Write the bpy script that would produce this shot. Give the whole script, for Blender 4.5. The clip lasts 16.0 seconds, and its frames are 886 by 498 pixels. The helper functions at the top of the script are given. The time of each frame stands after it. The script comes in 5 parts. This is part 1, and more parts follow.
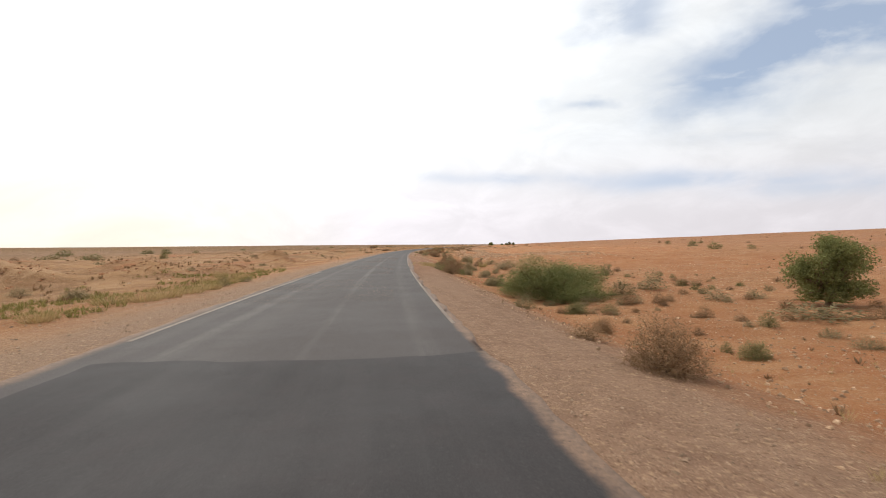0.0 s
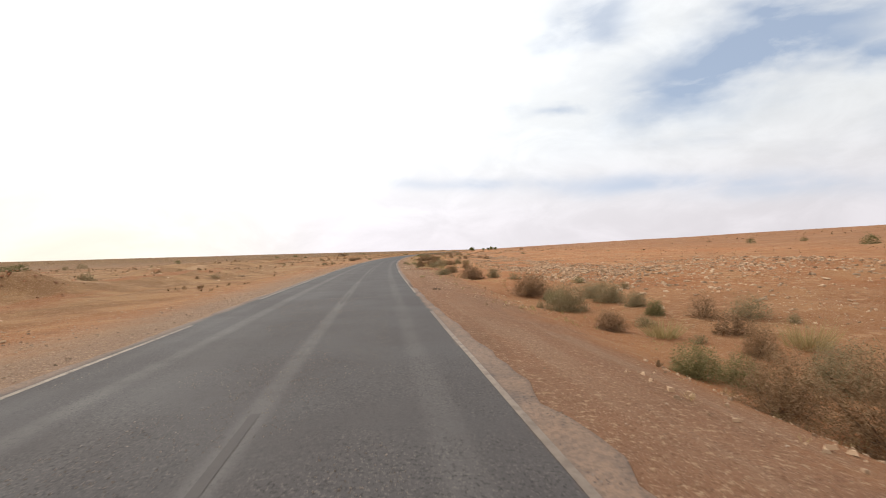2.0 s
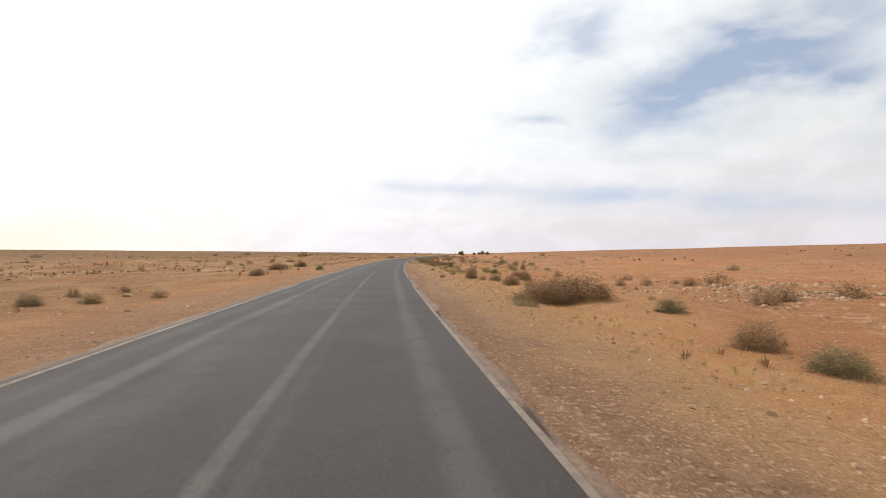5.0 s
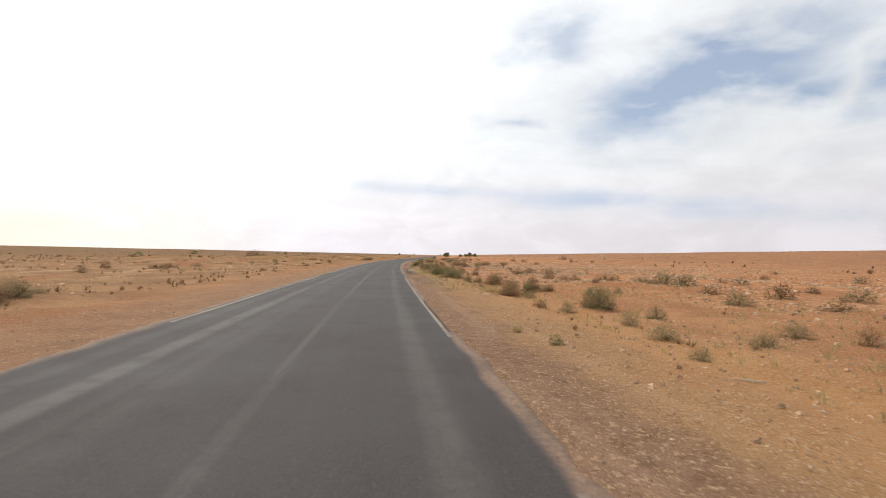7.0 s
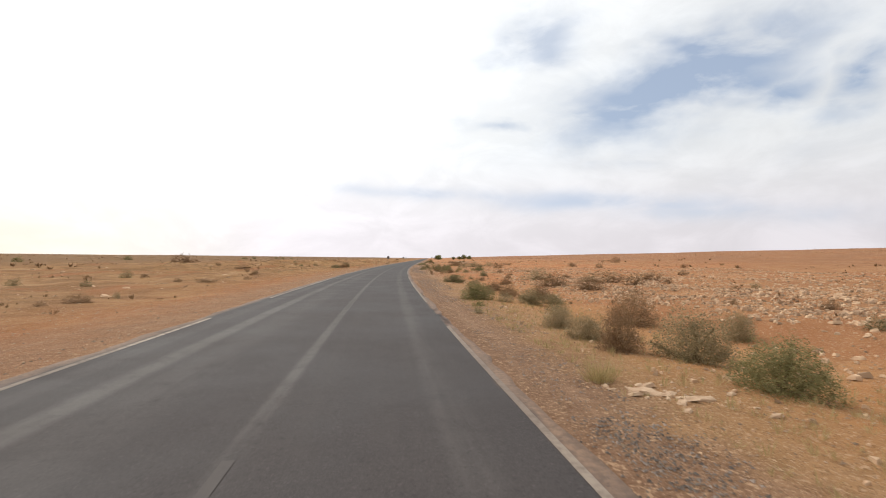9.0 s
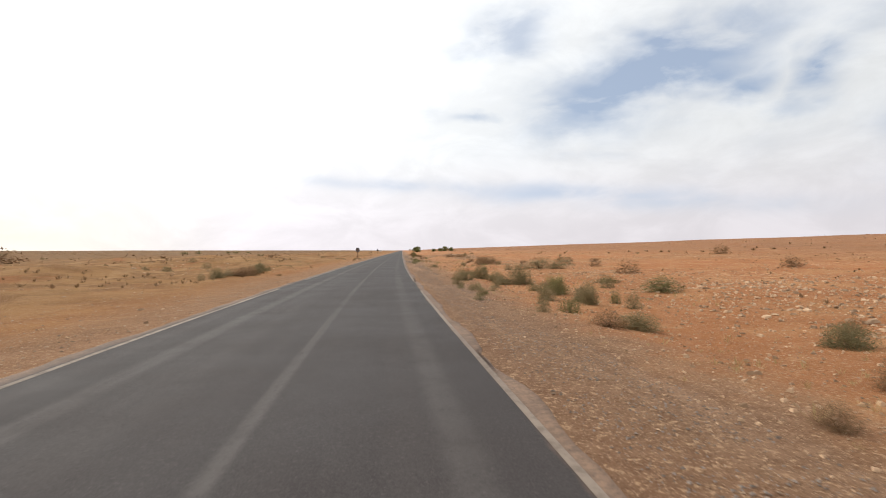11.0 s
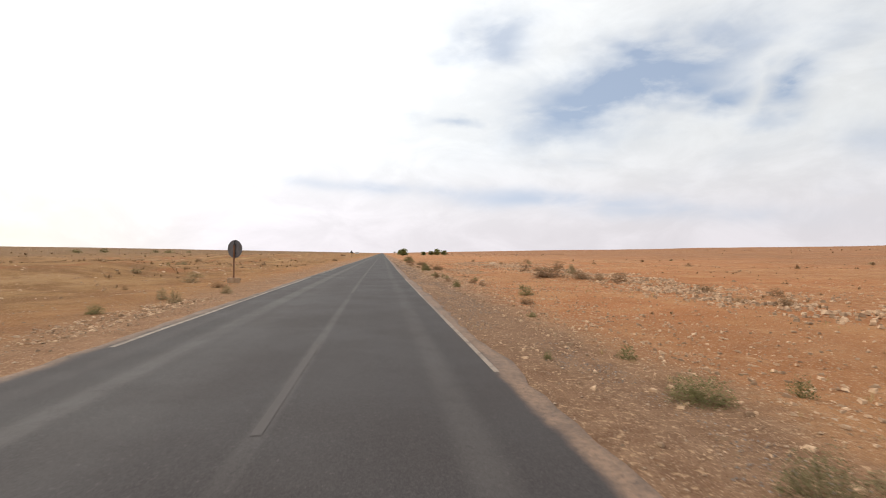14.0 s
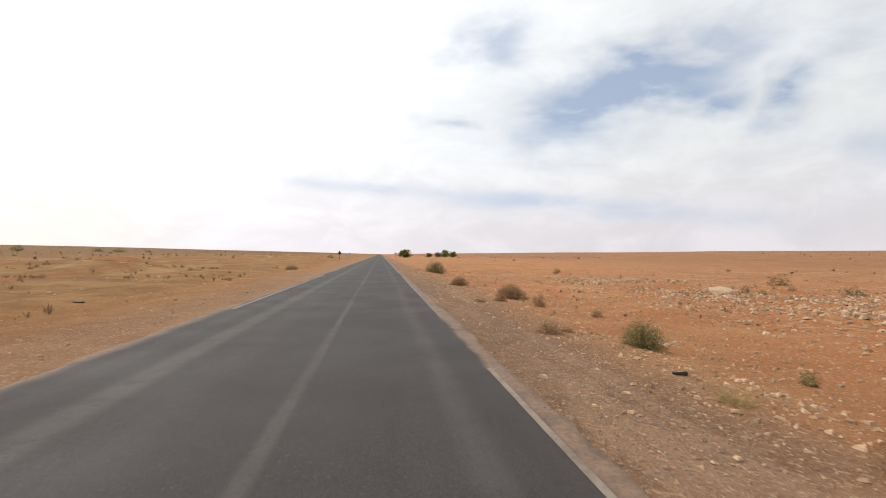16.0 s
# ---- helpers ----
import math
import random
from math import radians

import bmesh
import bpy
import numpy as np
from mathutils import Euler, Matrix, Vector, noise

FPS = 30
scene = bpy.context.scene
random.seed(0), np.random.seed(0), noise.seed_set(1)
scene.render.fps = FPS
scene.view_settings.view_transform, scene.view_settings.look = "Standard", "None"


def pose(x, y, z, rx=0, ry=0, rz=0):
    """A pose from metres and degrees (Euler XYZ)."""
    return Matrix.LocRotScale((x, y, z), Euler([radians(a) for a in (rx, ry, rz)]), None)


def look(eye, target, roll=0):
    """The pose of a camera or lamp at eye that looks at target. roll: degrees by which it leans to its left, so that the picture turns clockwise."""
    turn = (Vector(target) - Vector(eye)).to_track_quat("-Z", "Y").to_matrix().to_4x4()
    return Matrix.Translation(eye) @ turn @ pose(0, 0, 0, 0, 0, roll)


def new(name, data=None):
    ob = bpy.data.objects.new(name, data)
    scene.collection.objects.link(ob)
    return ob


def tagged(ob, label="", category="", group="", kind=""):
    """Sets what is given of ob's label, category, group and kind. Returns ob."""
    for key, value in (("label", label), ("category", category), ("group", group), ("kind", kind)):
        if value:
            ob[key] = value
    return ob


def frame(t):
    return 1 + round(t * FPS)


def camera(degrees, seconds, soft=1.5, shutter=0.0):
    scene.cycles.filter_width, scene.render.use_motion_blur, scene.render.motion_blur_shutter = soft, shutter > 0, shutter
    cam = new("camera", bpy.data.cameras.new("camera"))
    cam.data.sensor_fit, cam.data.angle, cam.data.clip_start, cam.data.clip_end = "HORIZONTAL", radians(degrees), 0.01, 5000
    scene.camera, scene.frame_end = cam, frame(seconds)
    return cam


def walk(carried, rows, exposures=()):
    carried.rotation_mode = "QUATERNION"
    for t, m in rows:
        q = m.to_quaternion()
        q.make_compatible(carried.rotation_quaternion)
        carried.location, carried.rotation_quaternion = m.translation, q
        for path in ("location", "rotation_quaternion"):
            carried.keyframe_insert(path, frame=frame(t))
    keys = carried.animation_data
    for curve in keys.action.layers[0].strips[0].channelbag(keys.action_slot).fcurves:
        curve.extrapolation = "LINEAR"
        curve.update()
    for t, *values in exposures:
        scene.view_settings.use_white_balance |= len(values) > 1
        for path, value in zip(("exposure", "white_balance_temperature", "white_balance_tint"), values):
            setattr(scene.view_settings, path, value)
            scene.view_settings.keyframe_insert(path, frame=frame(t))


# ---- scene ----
cam = camera(85.3, 16.0, soft=1.0, shutter=0.03)
# t, x, y, height, yaw, pitch, lean; the eye rides about 1.45 m over the road and bounces with the springs
PATH = [
    (0.0, -0.031, -0.004, 1.475, 8.16, -0.45, -1.10),
    (0.5, -3.025, 10.996, 1.482, 7.51, 0.23, -0.41),
    (1.0, -5.916, 22.038, 1.486, 6.44, 0.38, -0.20),
    (1.5, -8.503, 33.143, 1.450, 5.74, 0.05, -0.88),
    (2.0, -10.983, 44.284, 1.463, 4.99, 0.18, -2.21),
    (2.5, -13.475, 55.474, 1.460, 5.01, 0.17, -2.28),
    (3.0, -15.992, 66.741, 1.446, 4.80, 0.49, -0.51),
    (3.5, -18.301, 78.110, 1.401, 4.15, 0.22, -0.51),
    (4.0, -20.692, 89.564, 1.381, 3.65, 0.82, 0.17),
    (4.5, -22.849, 101.084, 1.450, 3.01, 0.69, -0.00),
    (5.0, -24.909, 112.618, 1.450, 2.37, 0.55, -0.17),
    (5.5, -26.839, 124.165, 1.450, 1.73, 0.41, -0.34),
    (6.0, -28.638, 135.724, 1.450, 1.09, 0.27, -0.51),
    (6.5, -30.324, 147.294, 1.448, 0.45, 0.13, -0.69),
    (7.0, -31.818, 158.872, 1.422, -0.20, 0.73, 0.59),
    (7.5, -33.292, 170.454, 1.450, -0.41, 0.50, 0.26),
    (8.0, -34.584, 182.038, 1.455, -1.55, -0.37, -0.96),
    (8.5, -35.739, 193.624, 1.395, -1.57, 0.60, -0.72),
    (9.0, -37.015, 205.212, 1.421, -1.98, 1.07, -0.09),
    (9.5, -37.960, 216.804, 1.450, -2.78, 0.82, -0.26),
    (10.0, -38.827, 228.427, 1.450, -3.58, 0.57, -0.44),
    (10.5, -39.532, 240.077, 1.450, -4.38, 0.33, -0.61),
    (11.0, -40.076, 251.753, 1.450, -5.18, 0.08, -0.79),
    (11.5, -40.535, 263.459, 1.415, -5.98, -0.16, -0.96),
    (12.0, -40.677, 275.168, 1.406, -6.65, 0.53, -1.38),
    (12.5, -40.845, 286.921, 1.435, -7.14, 0.98, -0.97),
    (13.0, -40.927, 298.713, 1.542, -7.28, 0.16, -0.38),
    (13.5, -40.865, 310.531, 1.457, -7.24, 0.54, 0.05),
    (14.0, -40.927, 322.408, 1.447, -7.48, 0.50, 0.31),
    (14.5, -40.957, 334.302, 1.512, -7.11, 0.49, 0.21),
    (15.0, -40.938, 346.194, 1.438, -7.40, 0.65, 0.46),
    (15.5, -41.041, 358.112, 1.470, -7.92, 0.82, 0.78),
    (16.0, -40.896, 370.004, 1.539, -7.71, 0.68, 0.73),
]


def ride(x, y, z, yaw, pitch, lean):
    a, b = radians(yaw), radians(pitch)
    ahead = Vector((-math.sin(a) * math.cos(b), math.cos(a) * math.cos(b), math.sin(b)))
    eye = Vector((x, y, z))
    return look(eye, eye + ahead * 10, lean)


walk(cam, [(t, ride(*row)) for t, *row in PATH])

# ---- sky and sun ----
SUN_AZ, SUN_EL = -38.0, 46.0       # degrees right of north (+y) and above the horizon


def direction(az, el):
    a, e = radians(az), radians(el)
    return Vector((math.sin(a) * math.cos(e), math.cos(a) * math.cos(e), math.sin(e)))


sun_data = bpy.data.lights.new("sun", "SUN")
sun_data.energy, sun_data.angle, sun_data.color = 1.5, radians(14), (1.0, 0.94, 0.84)
sun = new("sun", sun_data)
sun.matrix_world = look((0, 0, 60), Vector((0, 0, 60)) - direction(SUN_AZ, SUN_EL))


class Nodes:
    """Short hand for building a node tree."""

    def __init__(self, tree):
        self.tree = tree
        tree.nodes.clear()

    def add(self, kind, ins=(), op="", name=""):
        n = self.tree.nodes.new(kind)
        if op:
            n.operation = op
        if name:
            n.attribute_name = name
        for k, v in (ins.items() if isinstance(ins, dict) else enumerate(ins)):
            if v is None:
                continue
            if isinstance(v, bpy.types.NodeSocket):
                self.tree.links.new(v, n.inputs[k])
            else:
                n.inputs[k].default_value = v
        return n

    def math(self, op, *ins, clamp=False):
        n = self.add("ShaderNodeMath", ins, op)
        n.use_clamp = clamp
        return n.outputs[0]

    def mix(self, fac, a, b, blend="MIX"):
        n = self.add("ShaderNodeMix")
        n.data_type, n.blend_type = "RGBA", blend
        for k, v in ((0, fac), (6, a), (7, b)):
            if isinstance(v, bpy.types.NodeSocket):
                self.tree.links.new(v, n.inputs[k])
            elif k == 0:
                n.inputs[0].default_value = v
            else:
                n.inputs[k].default_value = (*v, 1)
        return n.outputs[2]

    def noise(self, vec, scale, detail=4.0, rough=0.55, distortion=0.0):
        n = self.add("ShaderNodeTexNoise")
        if vec is not None:
            self.tree.links.new(vec, n.inputs["Vector"])
        n.inputs["Scale"].default_value, n.inputs["Detail"].default_value = scale, detail
        n.inputs["Roughness"].default_value, n.inputs["Distortion"].default_value = rough, distortion
        return n.outputs[0]

    def ramp(self, fac, lo, hi, a=0.0, b=1.0):
        n = self.add("ShaderNodeMapRange")
        n.interpolation_type = "SMOOTHSTEP"
        self.tree.links.new(fac, n.inputs[0])
        for k, v in zip((1, 2, 3, 4), (lo, hi, a, b)):
            n.inputs[k].default_value = v
        return n.outputs[0]


world = bpy.data.worlds.new("sky")
scene.world = world
world.use_nodes = True
W = Nodes(world.node_tree)
coord = W.add("ShaderNodeTexCoord").outputs["Generated"]
xyz = W.add("ShaderNodeSeparateXYZ", (coord,)).outputs
azim = W.math("MULTIPLY", W.math("ARCTAN2", xyz[0], xyz[1]), 180 / math.pi)
elev = W.math("MULTIPLY", W.math("ARCSINE", xyz[2]), 180 / math.pi)
flat_dir = W.add("ShaderNodeCombineXYZ", (W.math("MULTIPLY", azim, 0.055), W.math("MULTIPLY", elev, 0.11), 3.1)).outputs[0]
warp = W.math("SUBTRACT", W.noise(flat_dir, 1.6, 3, 0.5), 0.5)
warp2 = W.math("SUBTRACT", W.noise(flat_dir, 2.3, 4, 0.5, 0.2), 0.5)
az_w = W.math("ADD", azim, W.math("MULTIPLY", warp, 14.0))
el_w = W.math("ADD", elev, W.math("MULTIPLY", warp2, W.ramp(elev, 7.0, 14.0, 1.6, 7.0)))


def gap(az, el, ra, re, tilt, depth):
    """A soft opening in the cloud: centre, half sizes and tilt in degrees."""
    c, s = math.cos(radians(tilt)), math.sin(radians(tilt))
    da, de = W.math("SUBTRACT", az_w, az), W.math("SUBTRACT", el_w, el)
    u = W.math("DIVIDE", W.math("ADD", W.math("MULTIPLY", da, c), W.math("MULTIPLY", de, s)), ra)
    v = W.math("DIVIDE", W.math("SUBTRACT", W.math("MULTIPLY", de, c), W.math("MULTIPLY", da, s)), re)
    r2 = W.math("ADD", W.math("MULTIPLY", u, u), W.math("MULTIPLY", v, v))
    return W.math("MULTIPLY", W.math("EXPONENT", W.math("MULTIPLY", r2, -1.0)), depth)


gaps = None
for g in ((28.6, 18.0, 12.2, 3.7, 14, 1.25),
          (33.7, 15.9, 4.6, 1.7, -8, 1.0),
          (21.3, 17.1, 5.7, 1.9, 8, 0.8),
          (12.5, 23.9, 5.0, 2.7, 10, 0.62),
          (43.5, 15.9, 2.8, 2.4, 0, 1.15),
          (40.7, 13.0, 2.8, 1.0, 0, 0.5),
          (7.5, 15.3, 3.7, 0.9, 0, 0.6),
          (2.8, 7.5, 11.7, 0.75, -3, 0.7),
          (19.8, 6.2, 14.0, 0.95, -4, 0.9),
          (33.0, 4.6, 11.0, 1.0, -4, 0.8),
          (21.3, 10.3, 5.7, 0.8, 0, 0.2),
          (46.4, 19.6, 4.9, 2.3, 10, 0.35),
          (49.5, 9.9, 3.3, 1.9, 0, 0.4),
          (38.3, 21.5, 5.9, 1.3, 14, 0.35)):
    one = gap(*g)
    gaps = one if gaps is None else W.math("MAXIMUM", gaps, one)
wisps = W.ramp(W.noise(flat_dir, 2.2, 6, 0.56, 0.3), 0.30, 0.60, 0.42, 1.15)
veil = W.math("MULTIPLY", W.ramp(W.noise(flat_dir, 1.1, 4, 0.5, 0.3), 0.52, 0.75), W.ramp(azim, 5, 45))
open_sky = W.math("MAXIMUM", W.math("MULTIPLY", gaps, wisps), W.math("MULTIPLY", veil, 0.22), clamp=True)
sky = W.add("ShaderNodeTexSky")
sky.sky_type, sky.sun_disc, sky.sun_elevation, sky.sun_rotation = "NISHITA", False, radians(SUN_EL), radians(SUN_AZ)
sky_col = W.mix(0.72, W.mix(1.0, sky.outputs[0], (0.13, 0.13, 0.13), "MULTIPLY"), W.mix(W.ramp(elev, 5.0, 13.0), (0.62, 0.655, 0.80), (0.44, 0.515, 0.645)))   # seen through thin haze
# thin cloud: brighter towards the veiled sun, a little greyer and pinker low down
sd = direction(SUN_AZ, SUN_EL)
dot = W.add("ShaderNodeVectorMath", (coord, tuple(sd)), "DOT_PRODUCT").outputs["Value"]
near = W.math("POWER", W.math("MAXIMUM", dot, 0.0), 3.0)
shade = W.ramp(W.noise(flat_dir, 1.9, 6, 0.6, 0.5), 0.35, 0.7, 0.91, 1.03)
level = W.math("MULTIPLY", W.math("ADD", W.math("MULTIPLY", near, 0.75), 0.86), shade)
low = W.ramp(elev, 0.0, 14.0, 1.0, 0.0)
tint = W.mix(low, (0.965, 0.985, 1.0), W.mix(W.ramp(azim, -45, -12), (1.0, 0.95, 0.82), (0.95, 0.905, 0.945)))
cloud = W.mix(1.0, tint, W.add("ShaderNodeCombineColor", (level, level, level)).outputs[0], "MULTIPLY")
total = W.mix(open_sky, cloud, sky_col)
bg = W.add("ShaderNodeBackground", (total, 1.0))
W.add("ShaderNodeOutputWorld", (bg.outputs[0],))

# ---- materials ----
def material(name):
    m = bpy.data.materials.new(name)
    m.use_nodes = True
    return m, Nodes(m.node_tree)


def finish(n, colour, rough=0.9, bump=None, strength=0.3, distance=0.02, metal=0.0, spec=0.3):
    ins = {"Base Color": colour if isinstance(colour, bpy.types.NodeSocket) else (*colour, 1), "Roughness": rough, "Metallic": metal, "Specular IOR Level": spec}
    if bump is not None:
        ins["Normal"] = n.add("ShaderNodeBump", {"Strength": strength, "Distance": distance, "Height": bump}).outputs[0]
    b = n.add("ShaderNodeBsdfPrincipled", ins)
    n.add("ShaderNodeOutputMaterial", (b.outputs[0],))


def place_vec(n):
    return n.add("ShaderNodeNewGeometry").outputs["Position"]


def attr(n, name):
    return n.add("ShaderNodeAttribute", name=name).outputs["Fac"]


def soil_material():
    m, n = material("desert_soil")
    p = place_vec(n)
    lat, run = attr(n, "lateral"), attr(n, "run")
    big, mid, fine, grit = n.noise(p, 0.03, 4, 0.6), n.noise(p, 0.28, 6, 0.68), n.noise(p, 3.2, 6, 0.7), n.noise(p, 34, 3, 0.75)
    crust = n.noise(p, 1.05, 7, 0.74, 0.3)
    base = n.mix(n.ramp(big, 0.35, 0.65), (0.365, 0.158, 0.066), (0.315, 0.165, 0.080))
    base = n.mix(n.ramp(mid, 0.46, 0.64, 0, 0.8), base, (0.405, 0.225, 0.108))
    base = n.mix(n.ramp(mid, 0.50, 0.34, 0, 0.5), base, (0.285, 0.125, 0.052))
    base = n.mix(n.ramp(crust, 0.55, 0.68, 0, 0.5), base, (0.225, 0.105, 0.050))
    base = n.mix(n.ramp(crust, 0.46, 0.34, 0, 0.6), base, (0.43, 0.265, 0.145))
    # left of the road the ground is browner and dustier
    left = n.ramp(lat, -14, -4, 1, 0)
    base = n.mix(n.math("MULTIPLY", left, 0.85), base, n.mix(n.ramp(mid, 0.42, 0.6), (0.185, 0.112, 0.054), (0.30, 0.193, 0.098)))
    # the open plain away from the road is darker, stony and thinly overgrown
    base = n.mix(n.ramp(lat, -130, -32, 0.9, 0), base, n.mix(n.ramp(n.noise(p, 0.05, 5, 0.7), 0.35, 0.65), (0.135, 0.085, 0.05), (0.215, 0.125, 0.07)))
    far = n.ramp(n.math("ABSOLUTE", lat), 28, 100, 0, 0.8)
    base = n.mix(n.math("MULTIPLY", far, n.ramp(n.noise(p, 0.06, 6, 0.7), 0.3, 0.6, 0.4, 1.0)), base, n.mix(n.ramp(lat, -40, 0), (0.175, 0.115, 0.066), (0.205, 0.105, 0.058)))
    drawn = n.noise(n.add("ShaderNodeCombineXYZ", (n.math("MULTIPLY", lat, 0.16), n.math("MULTIPLY", run, 0.035), 5.0)).outputs[0], 1.6, 6, 0.66, 0.4)
    beyond = n.math("MULTIPLY", n.ramp(lat, -17, -10, 1, 0), n.ramp(lat, -110, -50))
    base = n.mix(n.math("MULTIPLY", n.ramp(drawn, 0.53, 0.62, 0, 0.8), beyond), base, (0.275, 0.118, 0.052))
    base = n.mix(n.math("MULTIPLY", n.ramp(drawn, 0.44, 0.36, 0, 0.7), beyond), base, (0.40, 0.275, 0.165))
    # gravelled shoulders along both edges
    wob = n.math("ADD", lat, n.math("MULTIPLY", n.math("SUBTRACT", n.noise(p, 0.6, 5, 0.65), 0.5), 2.6))
    right_sh = n.math("MULTIPLY", n.ramp(wob, 2.9, 5.0, 1, 0), n.ramp(lat, 0.5, 1.2))
    left_sh = n.math("MULTIPLY", n.ramp(wob, -8.5, -5.2), n.ramp(lat, -4.0, -3.4, 1, 0))
    gravel = n.mix(n.ramp(fine, 0.35, 0.65), (0.158, 0.103, 0.069), (0.232, 0.157, 0.107))
    gravel = n.mix(n.ramp(crust, 0.55, 0.7, 0, 0.6), gravel, (0.145, 0.085, 0.053))
    # trodden red dirt on the first stretch, gravel after it
    gravel = n.mix(n.math("MULTIPLY", n.math("MULTIPLY", n.ramp(run, 62, 92, 1, 0), n.ramp(run, 16, 34)), 0.75), gravel, n.mix(n.ramp(mid, 0.4, 0.6), (0.30, 0.17, 0.106), (0.26, 0.15, 0.098)))
    gravel = n.mix(n.ramp(run, 16, 34, 0.75, 0), gravel, n.mix(n.ramp(fine, 0.35, 0.65), (0.27, 0.19, 0.14), (0.36, 0.26, 0.19)))
    base = n.mix(n.math("MULTIPLY", right_sh, 0.88), base, gravel)
    # packed and swept lengthwise by tyres and wind
    swept = n.noise(n.add("ShaderNodeCombineXYZ", (n.math("MULTIPLY", lat, 1.1), n.math("MULTIPLY", run, 0.09), 2.0)).outputs[0], 1.3, 5, 0.6)
    side = n.math("MAXIMUM", right_sh, left_sh)
    base = n.mix(n.math("MULTIPLY", n.ramp(swept, 0.50, 0.66, 0, 0.55), side), base, (0.33, 0.225, 0.155))
    base = n.mix(n.math("MULTIPLY", n.ramp(swept, 0.48, 0.34, 0, 0.5), side), base, (0.205, 0.122, 0.076))
    # ochre verge with dry grass in the middle stretch
    ochre = n.math("MULTIPLY", n.math("MULTIPLY", n.ramp(wob, 2.0, 3.2), n.ramp(wob, 5.5, 8.5, 1, 0)), n.math("MULTIPLY", n.ramp(run, 86, 110), n.ramp(run, 225, 260, 1, 0)))
    base = n.mix(n.math("MULTIPLY", ochre, 0.45), base, (0.44, 0.27, 0.115))
    # pale rock breaking through in patches on the open ground to the right
    pale = n.math("MULTIPLY", n.ramp(n.noise(p, 0.11, 5, 0.65), 0.48, 0.62), n.ramp(lat, 6.5, 12))
    blot = n.ramp(n.noise(p, 2.6, 4, 0.7, 0.4), 0.52, 0.60)
    base = n.mix(n.math("MULTIPLY", n.math("MULTIPLY", pale, blot), 0.75), base, (0.55, 0.36, 0.21))
    # dark blots among the pale rock: shade between stones put into the colour
    stone_shade = n.math("MULTIPLY", n.math("MULTIPLY", pale, n.ramp(n.noise(p, 3.3, 4, 0.7, 0.6), 0.55, 0.64)), 0.6)
    base = n.mix(stone_shade, base, (0.17, 0.085, 0.042))
    base = n.mix(n.math("MULTIPLY", left_sh, 0.8), base, n.mix(n.ramp(run, 60, 110, 0.92, 0), n.mix(n.ramp(crust, 0.4, 0.6), (0.285, 0.185, 0.118), (0.22, 0.14, 0.088)), n.mix(n.ramp(lat, -7.0, -4.8), (0.295, 0.222, 0.155), (0.245, 0.200, 0.158))))
    speck = n.ramp(n.noise(p, 15, 3, 0.6), 0.56, 0.66, 0, 0.75)
    base = n.mix(speck, base, (0.46, 0.33, 0.215))
    chips = n.math("MULTIPLY", n.ramp(n.noise(p, 46, 2, 0.5), 0.59, 0.66, 0, 0.8), n.math("ADD", n.math("MULTIPLY", right_sh, 0.2), 0.5))
    base = n.mix(chips, base, (0.50, 0.38, 0.27))
    holes = n.math("MULTIPLY", n.ramp(n.noise(n.add("ShaderNodeVectorMath", (p, (7.3, 2.1, 4.4))).outputs[0], 42, 2, 0.5), 0.60, 0.67, 0, 0.8), n.math("ADD", n.math("MULTIPLY", right_sh, 0.2), 0.5))
    base = n.mix(holes, base, (0.085, 0.050, 0.030))
    base = n.mix(n.ramp(n.noise(p, 11, 4, 0.7), 0.57, 0.70, 0, 0.5), base, (0.145, 0.076, 0.038))
    base = n.mix(n.ramp(grit, 0.52, 0.78, 0, 0.38), base, (0.15, 0.082, 0.046))
    h = n.math("ADD", n.math("ADD", fine, n.math("MULTIPLY", crust, 1.5)), n.math("MULTIPLY", grit, 0.4))
    base = n.mix(n.math("MULTIPLY", n.ramp(run, 55, 100, 1, 0), n.ramp(lat, -3, 0)), n.mix(1.0, base, n.mix(n.ramp(run, 180, 290), (1.19, 1.065, 0.975), (1.17, 1.035, 0.925)), "MULTIPLY"), n.mix(1.0, base, (1.0, 0.90, 0.83), "MULTIPLY"))
    base = n.mix(n.math("MULTIPLY", n.ramp(run, 190, 300), n.ramp(lat, -8, -4, 1, 0)), base, n.mix(1.0, base, (0.90, 0.865, 0.745), "MULTIPLY"))
    finish(n, base, 0.95, h, 1.0, 0.09, spec=0.12)
    return m


